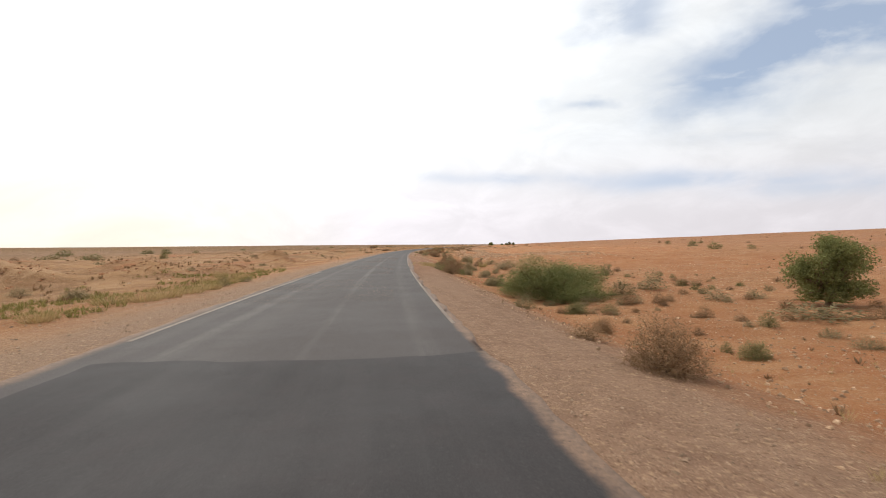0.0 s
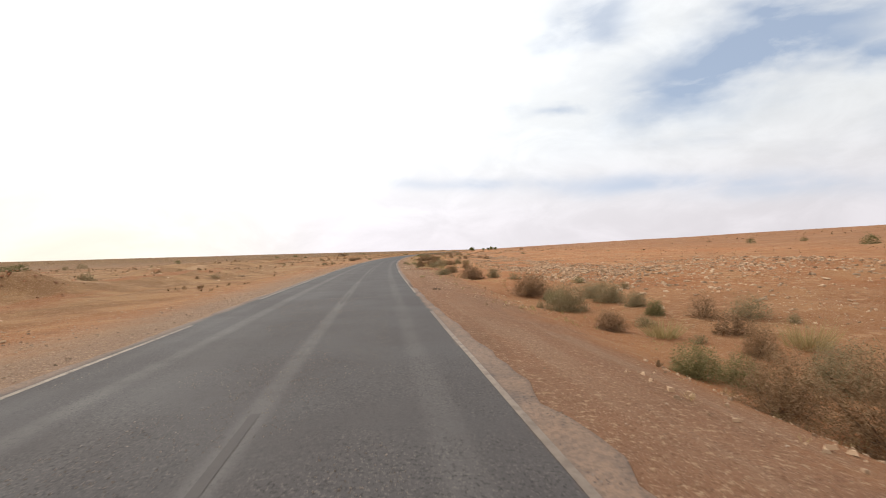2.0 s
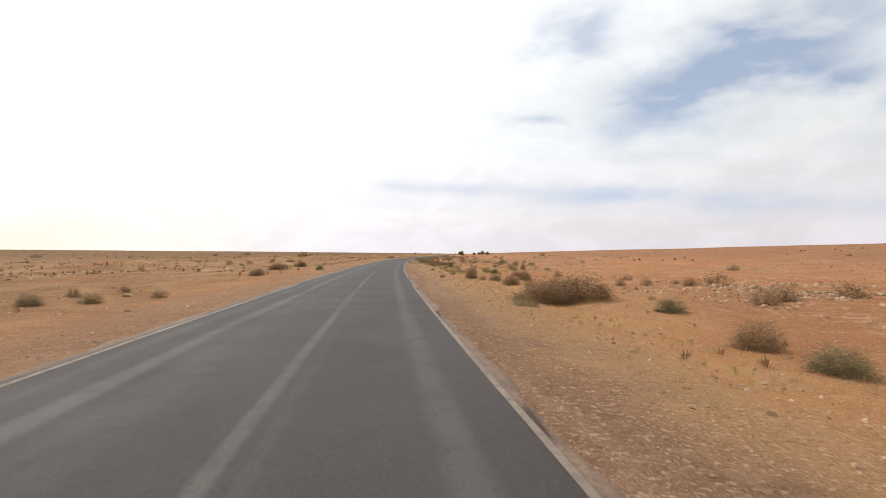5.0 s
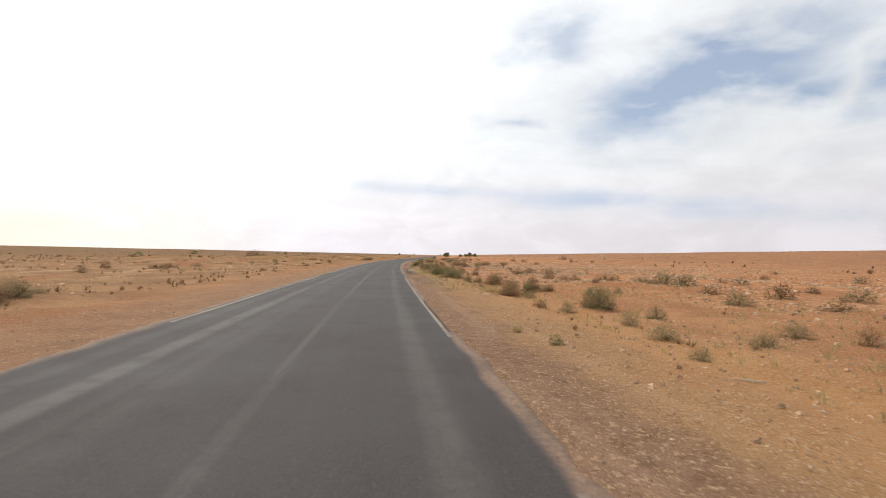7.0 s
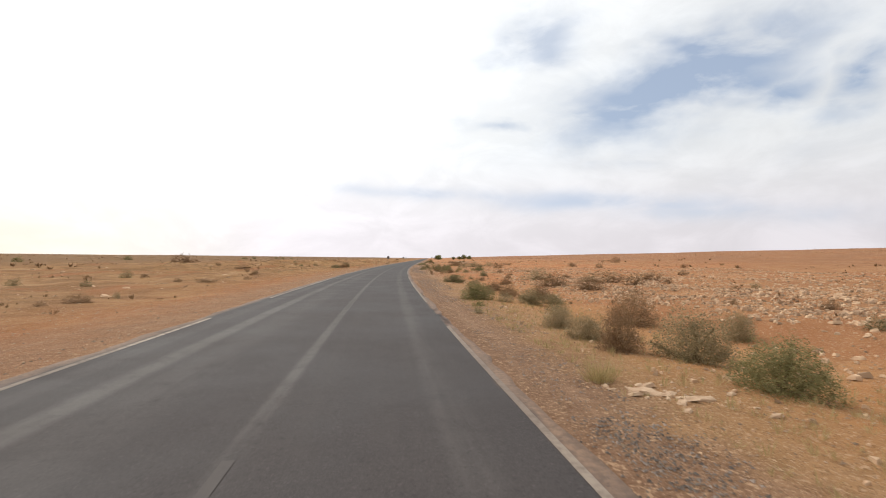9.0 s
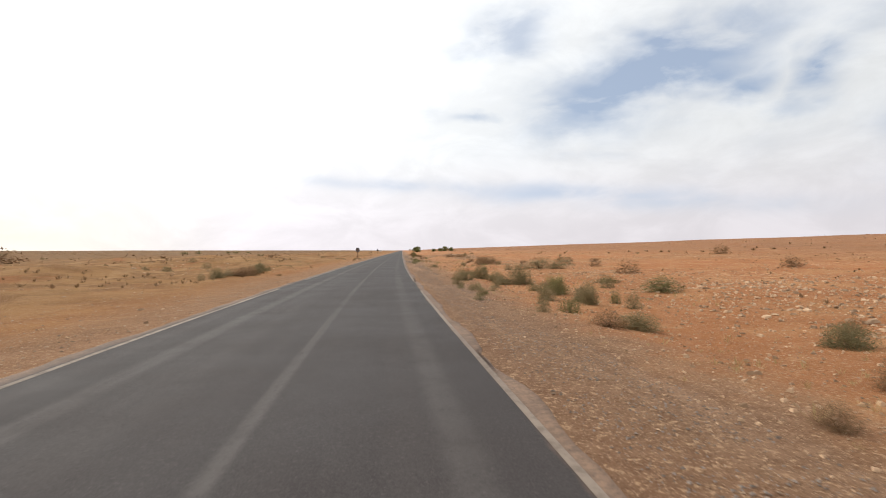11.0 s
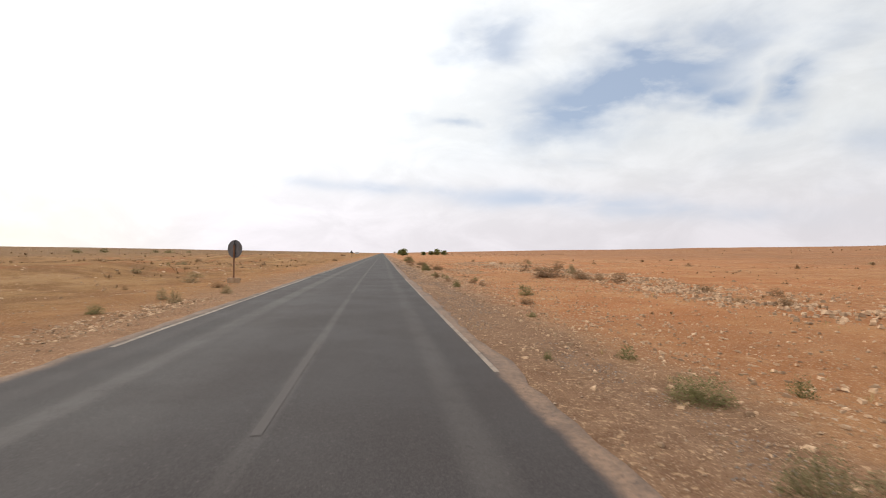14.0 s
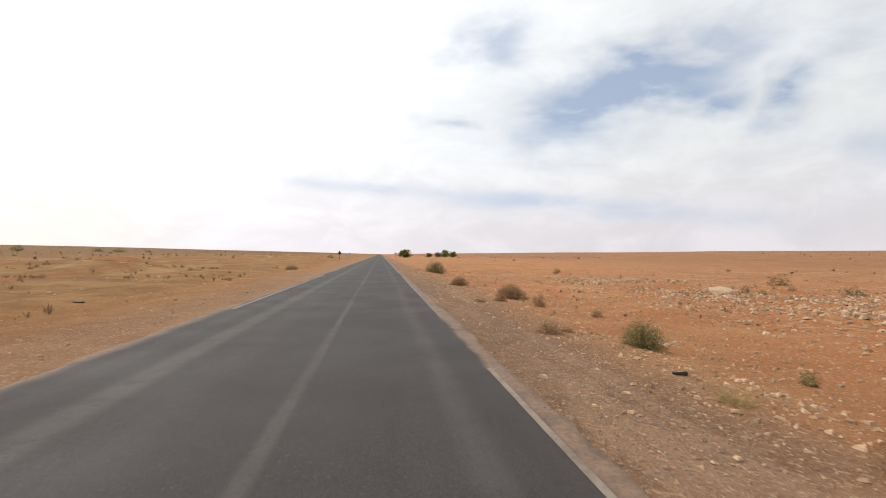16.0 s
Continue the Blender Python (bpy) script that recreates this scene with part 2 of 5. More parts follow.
def asphalt_material(dark=False):
    m, n = material("fresh_asphalt" if dark else "worn_asphalt")
    p = place_vec(n)
    lat, run = attr(n, "lateral"), attr(n, "run")
    along = n.add("ShaderNodeCombineXYZ", (n.math("MULTIPLY", lat, 1.6), n.math("MULTIPLY", run, 0.07), 0.0)).outputs[0]
    patchy, grain, streak = n.noise(p, 0.5, 5, 0.6), n.noise(p, 70, 2, 0.7), n.noise(along, 1.5, 5, 0.6)
    base = n.mix(n.ramp(patchy, 0.3, 0.7), (0.052, 0.0425, 0.0395), (0.069, 0.0565, 0.0525))
    base = n.mix(n.ramp(streak, 0.35, 0.7, 0, 0.6), base, (0.049, 0.040, 0.039))
    if dark:
        base = n.mix(n.ramp(streak, 0.3, 0.7), (0.032, 0.0285, 0.028), (0.044, 0.039, 0.038))

    def band(at, half, amount, low=0.35, high=0.62):
        d = n.math("ABSOLUTE", n.math("SUBTRACT", lat, at))
        worn = n.add("ShaderNodeCombineXYZ", (lat, n.math("MULTIPLY", run, 0.05), at)).outputs[0]
        return n.math("MULTIPLY", n.ramp(d, half * 0.25, half, amount, 0), n.ramp(n.noise(worn, 2.2, 4, 0.6), low, high))
    if not dark:
        pale = (0.135, 0.118, 0.107)
        for at, half, amount in ((-1.13, 0.12, 0.85), (-3.05, 0.24, 0.85), (0.56, 0.24, 0.5), (-0.87, 0.10, 0.45), (-2.4, 0.5, 0.25), (-3.8, 0.25, 0.3)):
            worn = band(at, half, amount, 0.25, 0.55)
            if at == -1.13:
                worn = n.math("MAXIMUM", worn, n.math("MULTIPLY", band(at, 0.19, 1.0, -0.2, 0.2), n.math("MULTIPLY", n.ramp(run, 10, 25), n.ramp(run, 62, 78, 1, 0))))
            if at == -3.05:
                worn = n.math("MAXIMUM", worn, n.math("MULTIPLY", band(at, half * 1.25, 1.0, -0.2, 0.2), n.ramp(run, 322, 345)))
            base = n.mix(n.math("MULTIPLY", worn, n.math("MULTIPLY", n.ramp(run, 68, 84), n.ramp(run, 105, 130, 1, 0))) if at == -0.87 else n.math("MULTIPLY", worn, n.math("MAXIMUM", n.ramp(run, 140, 160, 1, 0.4), n.ramp(run, 178, 192, 0.4, 1))) if at == -1.13 else worn, base, pale)
        base = n.mix(band(1.0, 0.5, 0.45), base, (0.042, 0.034, 0.033))
        base = n.mix(band(-0.25, 0.45, 0.35), base, (0.046, 0.0375, 0.0365))
    base = n.mix(n.ramp(n.noise(p, 2.2, 5, 0.65), 0.45, 0.7, 0, 0.45), base, (0.044, 0.034, 0.033))
    base = n.mix(n.ramp(run, 60, 150, 0.0 if dark else 0.3, 0), base, (0.115, 0.098, 0.09))
    base = n.mix(n.ramp(run, 190, 300, 0.06, 0.44), base, (0.026, 0.0195, 0.018))
    # dust blown in from the verges
    dust = n.math("MAXIMUM", n.ramp(n.math("ADD", lat, n.math("MULTIPLY", n.noise(p, 0.8, 4, 0.6), 0.3)), 1.34, 1.48), n.ramp(n.math("SUBTRACT", lat, n.math("MULTIPLY", n.noise(p, 0.7, 4, 0.6), 0.35)), -4.32, -4.62))
    base = n.mix(n.math("MULTIPLY", dust, n.ramp(n.noise(p, 1.3, 5, 0.65), 0.3, 0.6, 0.55, 0.97)), base, n.mix(n.ramp(n.noise(p, 14, 4, 0.7), 0.4, 0.62), (0.29, 0.178, 0.115), (0.205, 0.128, 0.084)))
    base = n.mix(n.ramp(grain, 0.35, 0.75, 0, 0.32), base, (0.11, 0.10, 0.092) if not dark else (0.075, 0.066, 0.063))
    base = n.mix(n.ramp(n.noise(p, 9, 3, 0.6), 0.62, 0.74, 0, 0.5), base, (0.034, 0.028, 0.027))
    bits = n.noise(p, 30, 3, 0.65)
    base = n.mix(n.ramp(bits, 0.58, 0.72, 0, 0.3), base, (0.15, 0.125, 0.115) if not dark else (0.09, 0.08, 0.075))
    base = n.mix(n.ramp(bits, 0.44, 0.32, 0, 0.32), base, (0.028, 0.023, 0.022))
    if not dark:
        # loose chippings on the first stretch
        strewn = n.math("MULTIPLY", n.math("MULTIPLY", n.ramp(run, 10, 15), n.ramp(run, 45, 62, 1, 0)), n.math("MULTIPLY", n.ramp(n.math("ABSOLUTE", n.math("ADD", lat, 1.13)), 0.1, 0.3, 0.3, 1.0), n.ramp(n.noise(p, 0.9, 4, 0.6), 0.36, 0.56, 0.15, 1.0)))
        base = n.mix(n.math("MULTIPLY", n.ramp(n.noise(p, 38, 2, 0.6), 0.57, 0.65, 0, 0.6), strewn), base, (0.185, 0.155, 0.13))
        base = n.mix(n.math("MULTIPLY", n.ramp(n.noise(n.add("ShaderNodeVectorMath", (p, (3.1, 8.2, 1.7))).outputs[0], 30, 2, 0.6), 0.56, 0.63, 0, 0.75), strewn), base, (0.024, 0.019, 0.018))
    finish(n, base, n.ramp(patchy, 0.3, 0.7, 0.70, 0.84), grain, 0.5, 0.006, spec=0.22)
    return m


def paint_material(name="worn_road_paint", left=1.0, bare=(0.15, 0.115, 0.09)):
    m, n = material(name)
    p = place_vec(n)
    wear = n.ramp(n.noise(p, 5.5, 5, 0.7), 0.30, 0.60)
    wear2 = n.ramp(n.noise(p, 0.22, 3, 0.5), 0.38, 0.62, 0.4, 1.0)
    keep = n.math("MULTIPLY", wear, wear2)
    base = n.mix(n.math("MULTIPLY", keep, left), bare, (0.38, 0.31, 0.24))
    finish(n, base, 0.8, n.noise(p, 60, 2), 0.3, 0.004)
    return m


def leaf_material(name, cols, rough=0.75, translucent=0.25):
    """Two colours by plant, varied leaf by leaf."""
    m, n = material(name)
    rnd = n.add("ShaderNodeObjectInfo").outputs["Random"]
    isl = n.add("ShaderNodeNewGeometry").outputs["Random Per Island"]
    c = n.mix(rnd, cols[0], cols[1])
    c = n.mix(n.ramp(isl, 0.0, 1.0), n.mix(1.0, c, (0.84, 0.83, 0.82), "MULTIPLY"), n.mix(1.0, c, (1.14, 1.13, 1.1), "MULTIPLY"))
    b = n.add("ShaderNodeBsdfPrincipled", {"Base Color": c, "Roughness": rough, "Specular IOR Level": 0.08})
    t = n.add("ShaderNodeBsdfTranslucent", {"Color": c})
    mixed = n.add("ShaderNodeMixShader", (translucent, b.outputs[0], t.outputs[0]))
    n.add("ShaderNodeOutputMaterial", (mixed.outputs[0],))
    return m


def simple_material(name, a, b, scale, rough=0.85, bump=0.4, dist=0.01, metal=0.0, spec=0.3, islands=0.0, dim=0.3):
    m, n = material(name)
    p = place_vec(n)
    f = n.noise(p, scale, 5, 0.62)
    c = n.mix(n.ramp(f, 0.3, 0.7), a, b)
    c = n.mix(n.ramp(n.noise(p, scale * 6, 3, 0.6), 0.55, 0.8, 0, 0.4), c, tuple(v * 0.6 for v in a))
    if islands:
        isl = n.add("ShaderNodeNewGeometry").outputs["Random Per Island"]
        c = n.mix(n.ramp(isl, 0.35, 0.85, 0, islands), c, tuple(v * dim for v in a))
    finish(n, c, rough, f, bump, dist, metal, spec)
    return m


SOIL, ASPHALT, FRESH, PAINT = soil_material(), asphalt_material(), asphalt_material(True), paint_material()
FADED = paint_material("almost_gone_road_paint", 0.04, (0.076, 0.064, 0.059))
DUSTY = paint_material("dust_covered_road_paint", 0.62, (0.165, 0.122, 0.094))
LEAF = {
    "green": leaf_material("green_leaves", ((0.190, 0.175, 0.078), (0.260, 0.228, 0.105)), 0.85, 0.35),
    "deep": leaf_material("deep_green_leaves", ((0.200, 0.212, 0.080), (0.262, 0.255, 0.104)), 0.85, 0.35),
    "grey": leaf_material("grey_green_leaves", ((0.230, 0.196, 0.102), (0.365, 0.280, 0.165)), 0.85, 0.35),
    "dry": leaf_material("dry_twigs", ((0.245, 0.152, 0.086), (0.335, 0.215, 0.120)), 0.85, 0.2),
    "straw": leaf_material("straw_blades", ((0.47, 0.34, 0.17), (0.40, 0.32, 0.15)), 0.8, 0.3),
}
BARK = simple_material("grey_brown_bark", (0.15, 0.095, 0.06), (0.23, 0.155, 0.10), 20)
LIME = simple_material("pale_limestone", (0.43, 0.28, 0.175), (0.57, 0.405, 0.27), 7, 0.92, 0.8, 0.03)
STONES = simple_material("desert_stones", (0.51, 0.325, 0.195), (0.68, 0.465, 0.295), 3, 0.92, 0.4, 0.01, islands=0.8, dim=0.5)
RED_ROCK = simple_material("red_rubble", (0.38, 0.16, 0.075), (0.48, 0.235, 0.12), 3, 0.92, 0.4, 0.01, islands=0.7)
PEBBLE = simple_material("shoulder_gravel", (0.34, 0.225, 0.145), (0.52, 0.37, 0.25), 5, 0.9, 0.3, 0.005, islands=0.6)
SIGN_GREY = simple_material("sign_back_metal", (0.13, 0.125, 0.135), (0.165, 0.16, 0.17), 4, 0.55, 0.05, 0.002, 0.3, 0.4)
SIGN_DARK = simple_material("sign_back_dark", (0.035, 0.034, 0.036), (0.055, 0.05, 0.05), 4, 0.6, 0.05, 0.002, 0.3, 0.4)
RUST = simple_material("rust_painted_steel", (0.16, 0.075, 0.04), (0.24, 0.125, 0.075), 12, 0.75, 0.2, 0.002)
CONCRETE = simple_material("sandy_concrete", (0.40, 0.265, 0.165), (0.48, 0.335, 0.22), 5, 0.92, 0.4, 0.01)
PALE_SIGN = simple_material("faded_sign_face", (0.5, 0.48, 0.45), (0.62, 0.6, 0.57), 4, 0.6, 0.05, 0.002)
LITTER = simple_material("white_plastic", (0.66, 0.62, 0.55), (0.78, 0.75, 0.7), 8, 0.5, 0.1, 0.01)
CHAR = simple_material("charred_wood", (0.035, 0.026, 0.02), (0.075, 0.055, 0.042), 14, 0.85, 0.4, 0.01)
STICK = simple_material("bleached_wood", (0.42, 0.31, 0.2), (0.55, 0.42, 0.29), 14, 0.85, 0.4, 0.01)

# ---- the lie of the road and the land ----
# run along the driven line (m) and its heading left of +y (degrees)
HEADING = [(-80, 18.5), (0.0, 15.4), (22.8, 13.94), (45.6, 12.6), (68.6, 12.09), (91.9, 11.02), (115.4, 9.78), (138.8, 8.49), (162.2, 7.32),
           (185.5, 6.15), (208.8, 5.32), (232.1, 3.82), (255.4, 2.23), (278.9, 0.8), (302.4, 0.18), (326.1, 0.09), (349.9, -0.05), (373.7, -0.36), (420, -0.3), (5200, -0.3)]
RUNS = np.arange(-80.0, 5200.0, 0.5)
_h = np.radians(np.interp(RUNS, [a for a, _ in HEADING], [b for _, b in HEADING]))
_x = np.concatenate(([0], np.cumsum(-np.sin((_h[1:] + _h[:-1]) / 2) * 0.5)))
_y = np.concatenate(([0], np.cumsum(np.cos((_h[1:] + _h[:-1]) / 2) * 0.5)))
_x, _y = _x - np.interp(0, RUNS, _x), _y - np.interp(0, RUNS, _y)
RIGHT_EDGE, LEFT_EDGE, RIGHT_LINE, LEFT_LINE, MIDDLE = 1.46, -4.50, 1.25, -4.18, -1.13   # offsets from the driven line


def smooth(a, lo, hi):
    u = np.clip((np.asarray(a, float) - lo) / (hi - lo), 0, 1)
    return u * u * (3 - 2 * u)


def spot(s, n):
    """Plan position of a point at run s and offset n (right positive) from the driven line."""
    s, n = np.asarray(s, float), np.asarray(n, float)
    n = n - np.interp(s, [0, 23, 46, 92, 150, 209, 267, 302, 326, 350, 374], [0, 0.05, 0.03, 0.06, 0.095, 0.117, 0.163, 0.132, 0.123, 0.155, 0.126])
    h = np.interp(s, RUNS, _h) * (1 - smooth(np.abs(n), 60, 400))
    return np.interp(s, RUNS, _x) + n * np.cos(h), np.interp(s, RUNS, _y) + n * np.sin(h)


def drift(s):
    """How far the road lies to the right of where it would be if the car kept its place in the lane."""
    return 0.18 * smooth(s, 295, 335)


def waves(x, y, size, seed):
    """Cheap smooth value noise, -1 to 1."""
    rng = np.random.RandomState(seed)
    table = rng.rand(64, 64) * 2 - 1
    u, v = x / size, y / size
    i, j = np.floor(u).astype(int), np.floor(v).astype(int)
    f, g = u - i, v - j
    f, g = f * f * (3 - 2 * f), g * g * (3 - 2 * g)
    t = lambda a, b: table[a % 64, b % 64]
    return (t(i, j) * (1 - f) + t(i + 1, j) * f) * (1 - g) + (t(i, j + 1) * (1 - f) + t(i + 1, j + 1) * f) * g


# spoil heaps left of the road: run, offset, half length, half width, height
MOUNDS = [(33, -15.5, 3.6, 1.6, 0.84), (27, -20, 3.0, 2.0, 1.19), (72, -18.5, 3.4, 2.0, 1.12), (44, -23, 5.0, 2.0, 0.84), (58, -13.5, 2.2, 1.2, 0.49), (38, -12.5, 3.0, 1.0, 0.56)]


def ground_z(s, n):
    s, n = np.asarray(s, float), np.asarray(n, float)
    x, y = spot(s, n)
    right = np.interp(n, [-4.2, 1.5, 4.2, 5.5, 8, 20, 60, 100, 300, 600, 1000, 5000], [-0.03, -0.03, -0.1, -0.3, -0.28, -0.1, 0.1, 0.9, 7, 13.5, 18, 20])
    left = np.interp(-n, [-1.5, 4.3, 8, 10, 20, 100, 300, 600, 1000, 5000], [-0.03, -0.03, -0.12, -0.25, -0.15, 0.6, 4.2, 8, 13.5, 16])
    z = np.where(n > -1, right, left)
    # a shallow hollow beside the embankment on the first stretch
    z = z - 1.22 * smooth(n, 2.2, 7.6) * (1 - smooth(n, 26, 60)) * smooth(s, -4, 14) * (1 - smooth(s, 46, 80))
    off = smooth(np.maximum(n - 2.6, -4.9 - n), 0, 5)
    z = z + off * (0.10 * waves(x, y, 3.1, 1) + 0.05 * waves(x, y, 0.9, 2) + 0.14 * waves(x, y, 11, 3))
    z = z + smooth(np.maximum(n - 1.7, -4.5 - n), 0, 1) * 0.015 * waves(x, y, 0.5, 4)
    z = z + smooth(np.abs(n), 60, 300) * (0.9 * waves(x, y, 140, 5) + 0.4 * waves(x, y, 47, 6))
    z = z + 1.15 * np.maximum(0.0, waves(x, y * 0.5, 9, 8) - 0.1) * smooth(-n, 13, 19) * (1 - smooth(-n, 40, 60))
    for ms, mn, a, b, h in MOUNDS:
        z = z + h * np.exp(-((s - ms) / a) ** 2 - ((n - mn) / b) ** 2) * (1 + 0.35 * waves(x, y, 0.8, 7))
    # the bed under the asphalt
    m = n - drift(s)
    bed = smooth(m, LEFT_EDGE + 0.1, LEFT_EDGE + 0.4) * (1 - smooth(m, RIGHT_EDGE - 0.4, RIGHT_EDGE - 0.1))
    return z - 0.06 * bed


def at(s, n, lift=0.0):
    x, y = spot(s, n)
    return Vector((float(x), float(y), float(ground_z(s, n)) + lift))


def grid_mesh(name, ss, nn, zfun, mat, smooth_shade=True, follow=True):
    S, N = np.meshgrid(ss, nn, indexing="ij")
    x, y = spot(S, N + drift(S) if follow else N)
    z = zfun(S, N)
    verts = np.stack((x, y, z), -1).reshape(-1, 3)
    a, b = len(ss), len(nn)
    i = np.arange((a - 1) * b).reshape(a - 1, b)[:, :-1].ravel()
    faces = np.stack((i, i + 1, i + b + 1, i + b), -1)
    me = bpy.data.meshes.new(name)
    me.from_pydata(verts.tolist(), [], faces.tolist())
    for key, val in (("lateral", N), ("run", S)):
        me.attributes.new(key, "FLOAT", "POINT").data.foreach_set("value", val.astype(np.float32).ravel())
    me.polygons.foreach_set("use_smooth", [smooth_shade] * len(faces))
    me.materials.append(mat)
    return me


def spread(points):
    """Rows of (from, to, step) made into one ascending list."""
    out = []
    for a, b, d in points:
        out.extend(np.arange(a, b - 1e-6, d))
    out.append(points[-1][1])
    return np.array(out)


s_rows = np.concatenate((spread([(-78, -4, 4), (-4, 400, 0.6), (400, 470, 2), (470, 700, 8)]), 700 * np.geomspace(1.03, 6.4, 34)))
n_rows = np.concatenate((-np.geomspace(4400, 62, 26), spread([(-60, -30, 2), (-30, -14, 0.9), (-14, -5.1, 0.4), (-5.1, -3.9, 0.13), (-3.9, 1.2, 0.85), (1.2, 2.2, 0.1), (2.2, 12, 0.35), (12, 30, 0.8), (30, 60, 2)]), np.geomspace(62, 4400, 26)))
ground = tagged(new("ground", grid_mesh("ground", s_rows, n_rows, ground_z, SOIL, follow=False)), "dry orange desert soil with stony patches", "ground", kind="structure")


def road_z(s, n):
    edge = np.maximum((n - RIGHT_EDGE + 0.03) * 4, LEFT_EDGE + 0.05 - n)
    x, y = spot(s, n)
    return 0.012 - 0.012 * np.abs(n - MIDDLE) / 3 + 0.004 * waves(x, y, 2.2, 9) - 0.075 * smooth(edge, 0.0, 0.17)


def frayed(me, keep_from=0):
    """Wear the outermost columns of a road strip in and out."""
    cols, rows = me.attributes["lateral"].data, me.attributes["run"].data
    for v, c in zip(me.vertices, cols):
        side = 1 if c.value > RIGHT_EDGE - 0.12 else -1 if c.value < LEFT_EDGE + 0.12 else 0
        if side:
            w = noise.noise((v.co.x * 0.45, v.co.y * 0.45, 3)) * (0.20 if side > 0 else 0.12) + noise.noise((v.co.x * 2.2, v.co.y * 2.2, 8)) * (0.13 if side > 0 else 0.10)
            if side > 0:
                bite = noise.noise((v.co.x * 0.9, v.co.y * 0.9, 21))
                run = rows[v.index].value
                wide = float(0.2 * smooth(run, 26, 40) * (1 - smooth(run, 50, 60)) + 0.10 * smooth(run, 305, 325))
                w = wide + max(0.6 * w - 0.25 * max(0.0, bite - 0.2), -0.10 - 0.5 * wide)
            v.co.x += w


road_s = np.concatenate((spread([(-78, -4, 2), (-4, 400, 0.4), (400, 700, 4)]), 700 * np.geomspace(1.03, 6.4, 34)))
road_n = np.array([LEFT_EDGE - 0.02, LEFT_EDGE + 0.03, LEFT_EDGE + 0.08, LEFT_EDGE + 0.18, -4.1, -3.6, -2.9, -2.1, -1.4, -0.7, 0.0, 0.7, 1.2, RIGHT_EDGE - 0.13, RIGHT_EDGE - 0.1, RIGHT_EDGE - 0.03, RIGHT_EDGE, RIGHT_EDGE + 0.025])
road_mesh = grid_mesh("road", road_s, road_n, road_z, ASPHALT)
frayed(road_mesh)
road = tagged(new("road", road_mesh), "worn grey two-lane asphalt road with dusty edges", "road", kind="structure")

patch_mesh = grid_mesh("asphalt_patch", np.linspace(-30, 6.6, 75), np.linspace(-3.9, 1.36, 16), lambda s, n: road_z(s, n) + 0.006, FRESH)
for v, c in zip(patch_mesh.vertices, patch_mesh.attributes["run"].data):
    if c.value > 6:
        v.co.y += 0.12 * noise.noise((v.co.x * 1.5, 4, 1)) + 0.25 * math.sin(v.co.x * 0.8)
patch = tagged(new("asphalt_patch", patch_mesh), "darker patch of newer asphalt across the road", "road patch", kind="structure")


def painted(name, n0, s0, length, half, mat=PAINT):
    me = grid_mesh(name, np.linspace(s0, s0 + length, max(3, int(length / 0.4))), np.array([n0 - half, n0 + half]), lambda s, n: road_z(s, n) + 0.003, mat)
    ob = new(name, me)
    ob.parent = road
    return ob


for k in range(-2, 20):
    start = 8.26 + 27.04 * k
    painted("edge_line", LEFT_LINE, start + float(np.interp(start, (8, 90, 170, 305, 360), (0.1, 1.2, 2.0, 1.9, 0.5))), 10.5 if k == 13 else 21.3, 0.045)  # one is half worn away
for k in range(-3, 20):
    painted("edge_line", RIGHT_LINE, 62.8 + 26.9 * k, 21.4, 0.036, DUSTY)
for k in range(-2, 40):
    painted("centre_dash", MIDDLE, 6.0 + 13.5 * k, 3.8, 0.045, FADED)


# ---- small builders ----
def part(name, bm, mat, parent, label=""):
    me = bpy.data.meshes.new(name)
    bm.to_mesh(me)
    bm.free()
    me.materials.append(mat)
    ob = new(name, me)
    ob.parent = parent
    return tagged(ob, label)


def mesh_from(name, verts, faces, mat, smooth_shade=False):
    me = bpy.data.meshes.new(name)
    me.from_pydata(np.asarray(verts).tolist(), [], faces.tolist() if isinstance(faces, np.ndarray) else faces)
    me.materials.append(mat)
    if smooth_shade:
        me.polygons.foreach_set("use_smooth", [True] * len(me.polygons))
    return me


def tube(points, radii, sides, verts, faces):
    """Append a tapered tube along points."""
    base, n = len(verts), len(points)
    for k, (p, r) in enumerate(zip(points, radii)):
        d = (points[min(k + 1, n - 1)] - points[max(k - 1, 0)]).normalized()
        u = d.orthogonal().normalized()
        w = d.cross(u)
        for q in range(sides):
            a = 2 * math.pi * q / sides
            verts.append(tuple(p + (u * math.cos(a) + w * math.sin(a)) * r))
    for k in range(n - 1):
        for q in range(sides):
            a, b = base + k * sides + q, base + k * sides + (q + 1) % sides
            faces.append((a, b, b + sides, a + sides))


def blade(p, d, u, length, width, verts, faces):
    """One small pointed leaf from p along d."""
    i = len(verts)
    verts.extend((tuple(p - u * width), tuple(p + u * width), tuple(p + d * length)))
    faces.append((i, i + 1, i + 2))


def rand_dir(rng):
    while True:
        v = Vector((rng.uniform(-1, 1), rng.uniform(-1, 1), rng.uniform(-1, 1)))
        if 0.05 < v.length < 1:
            return v.normalized()


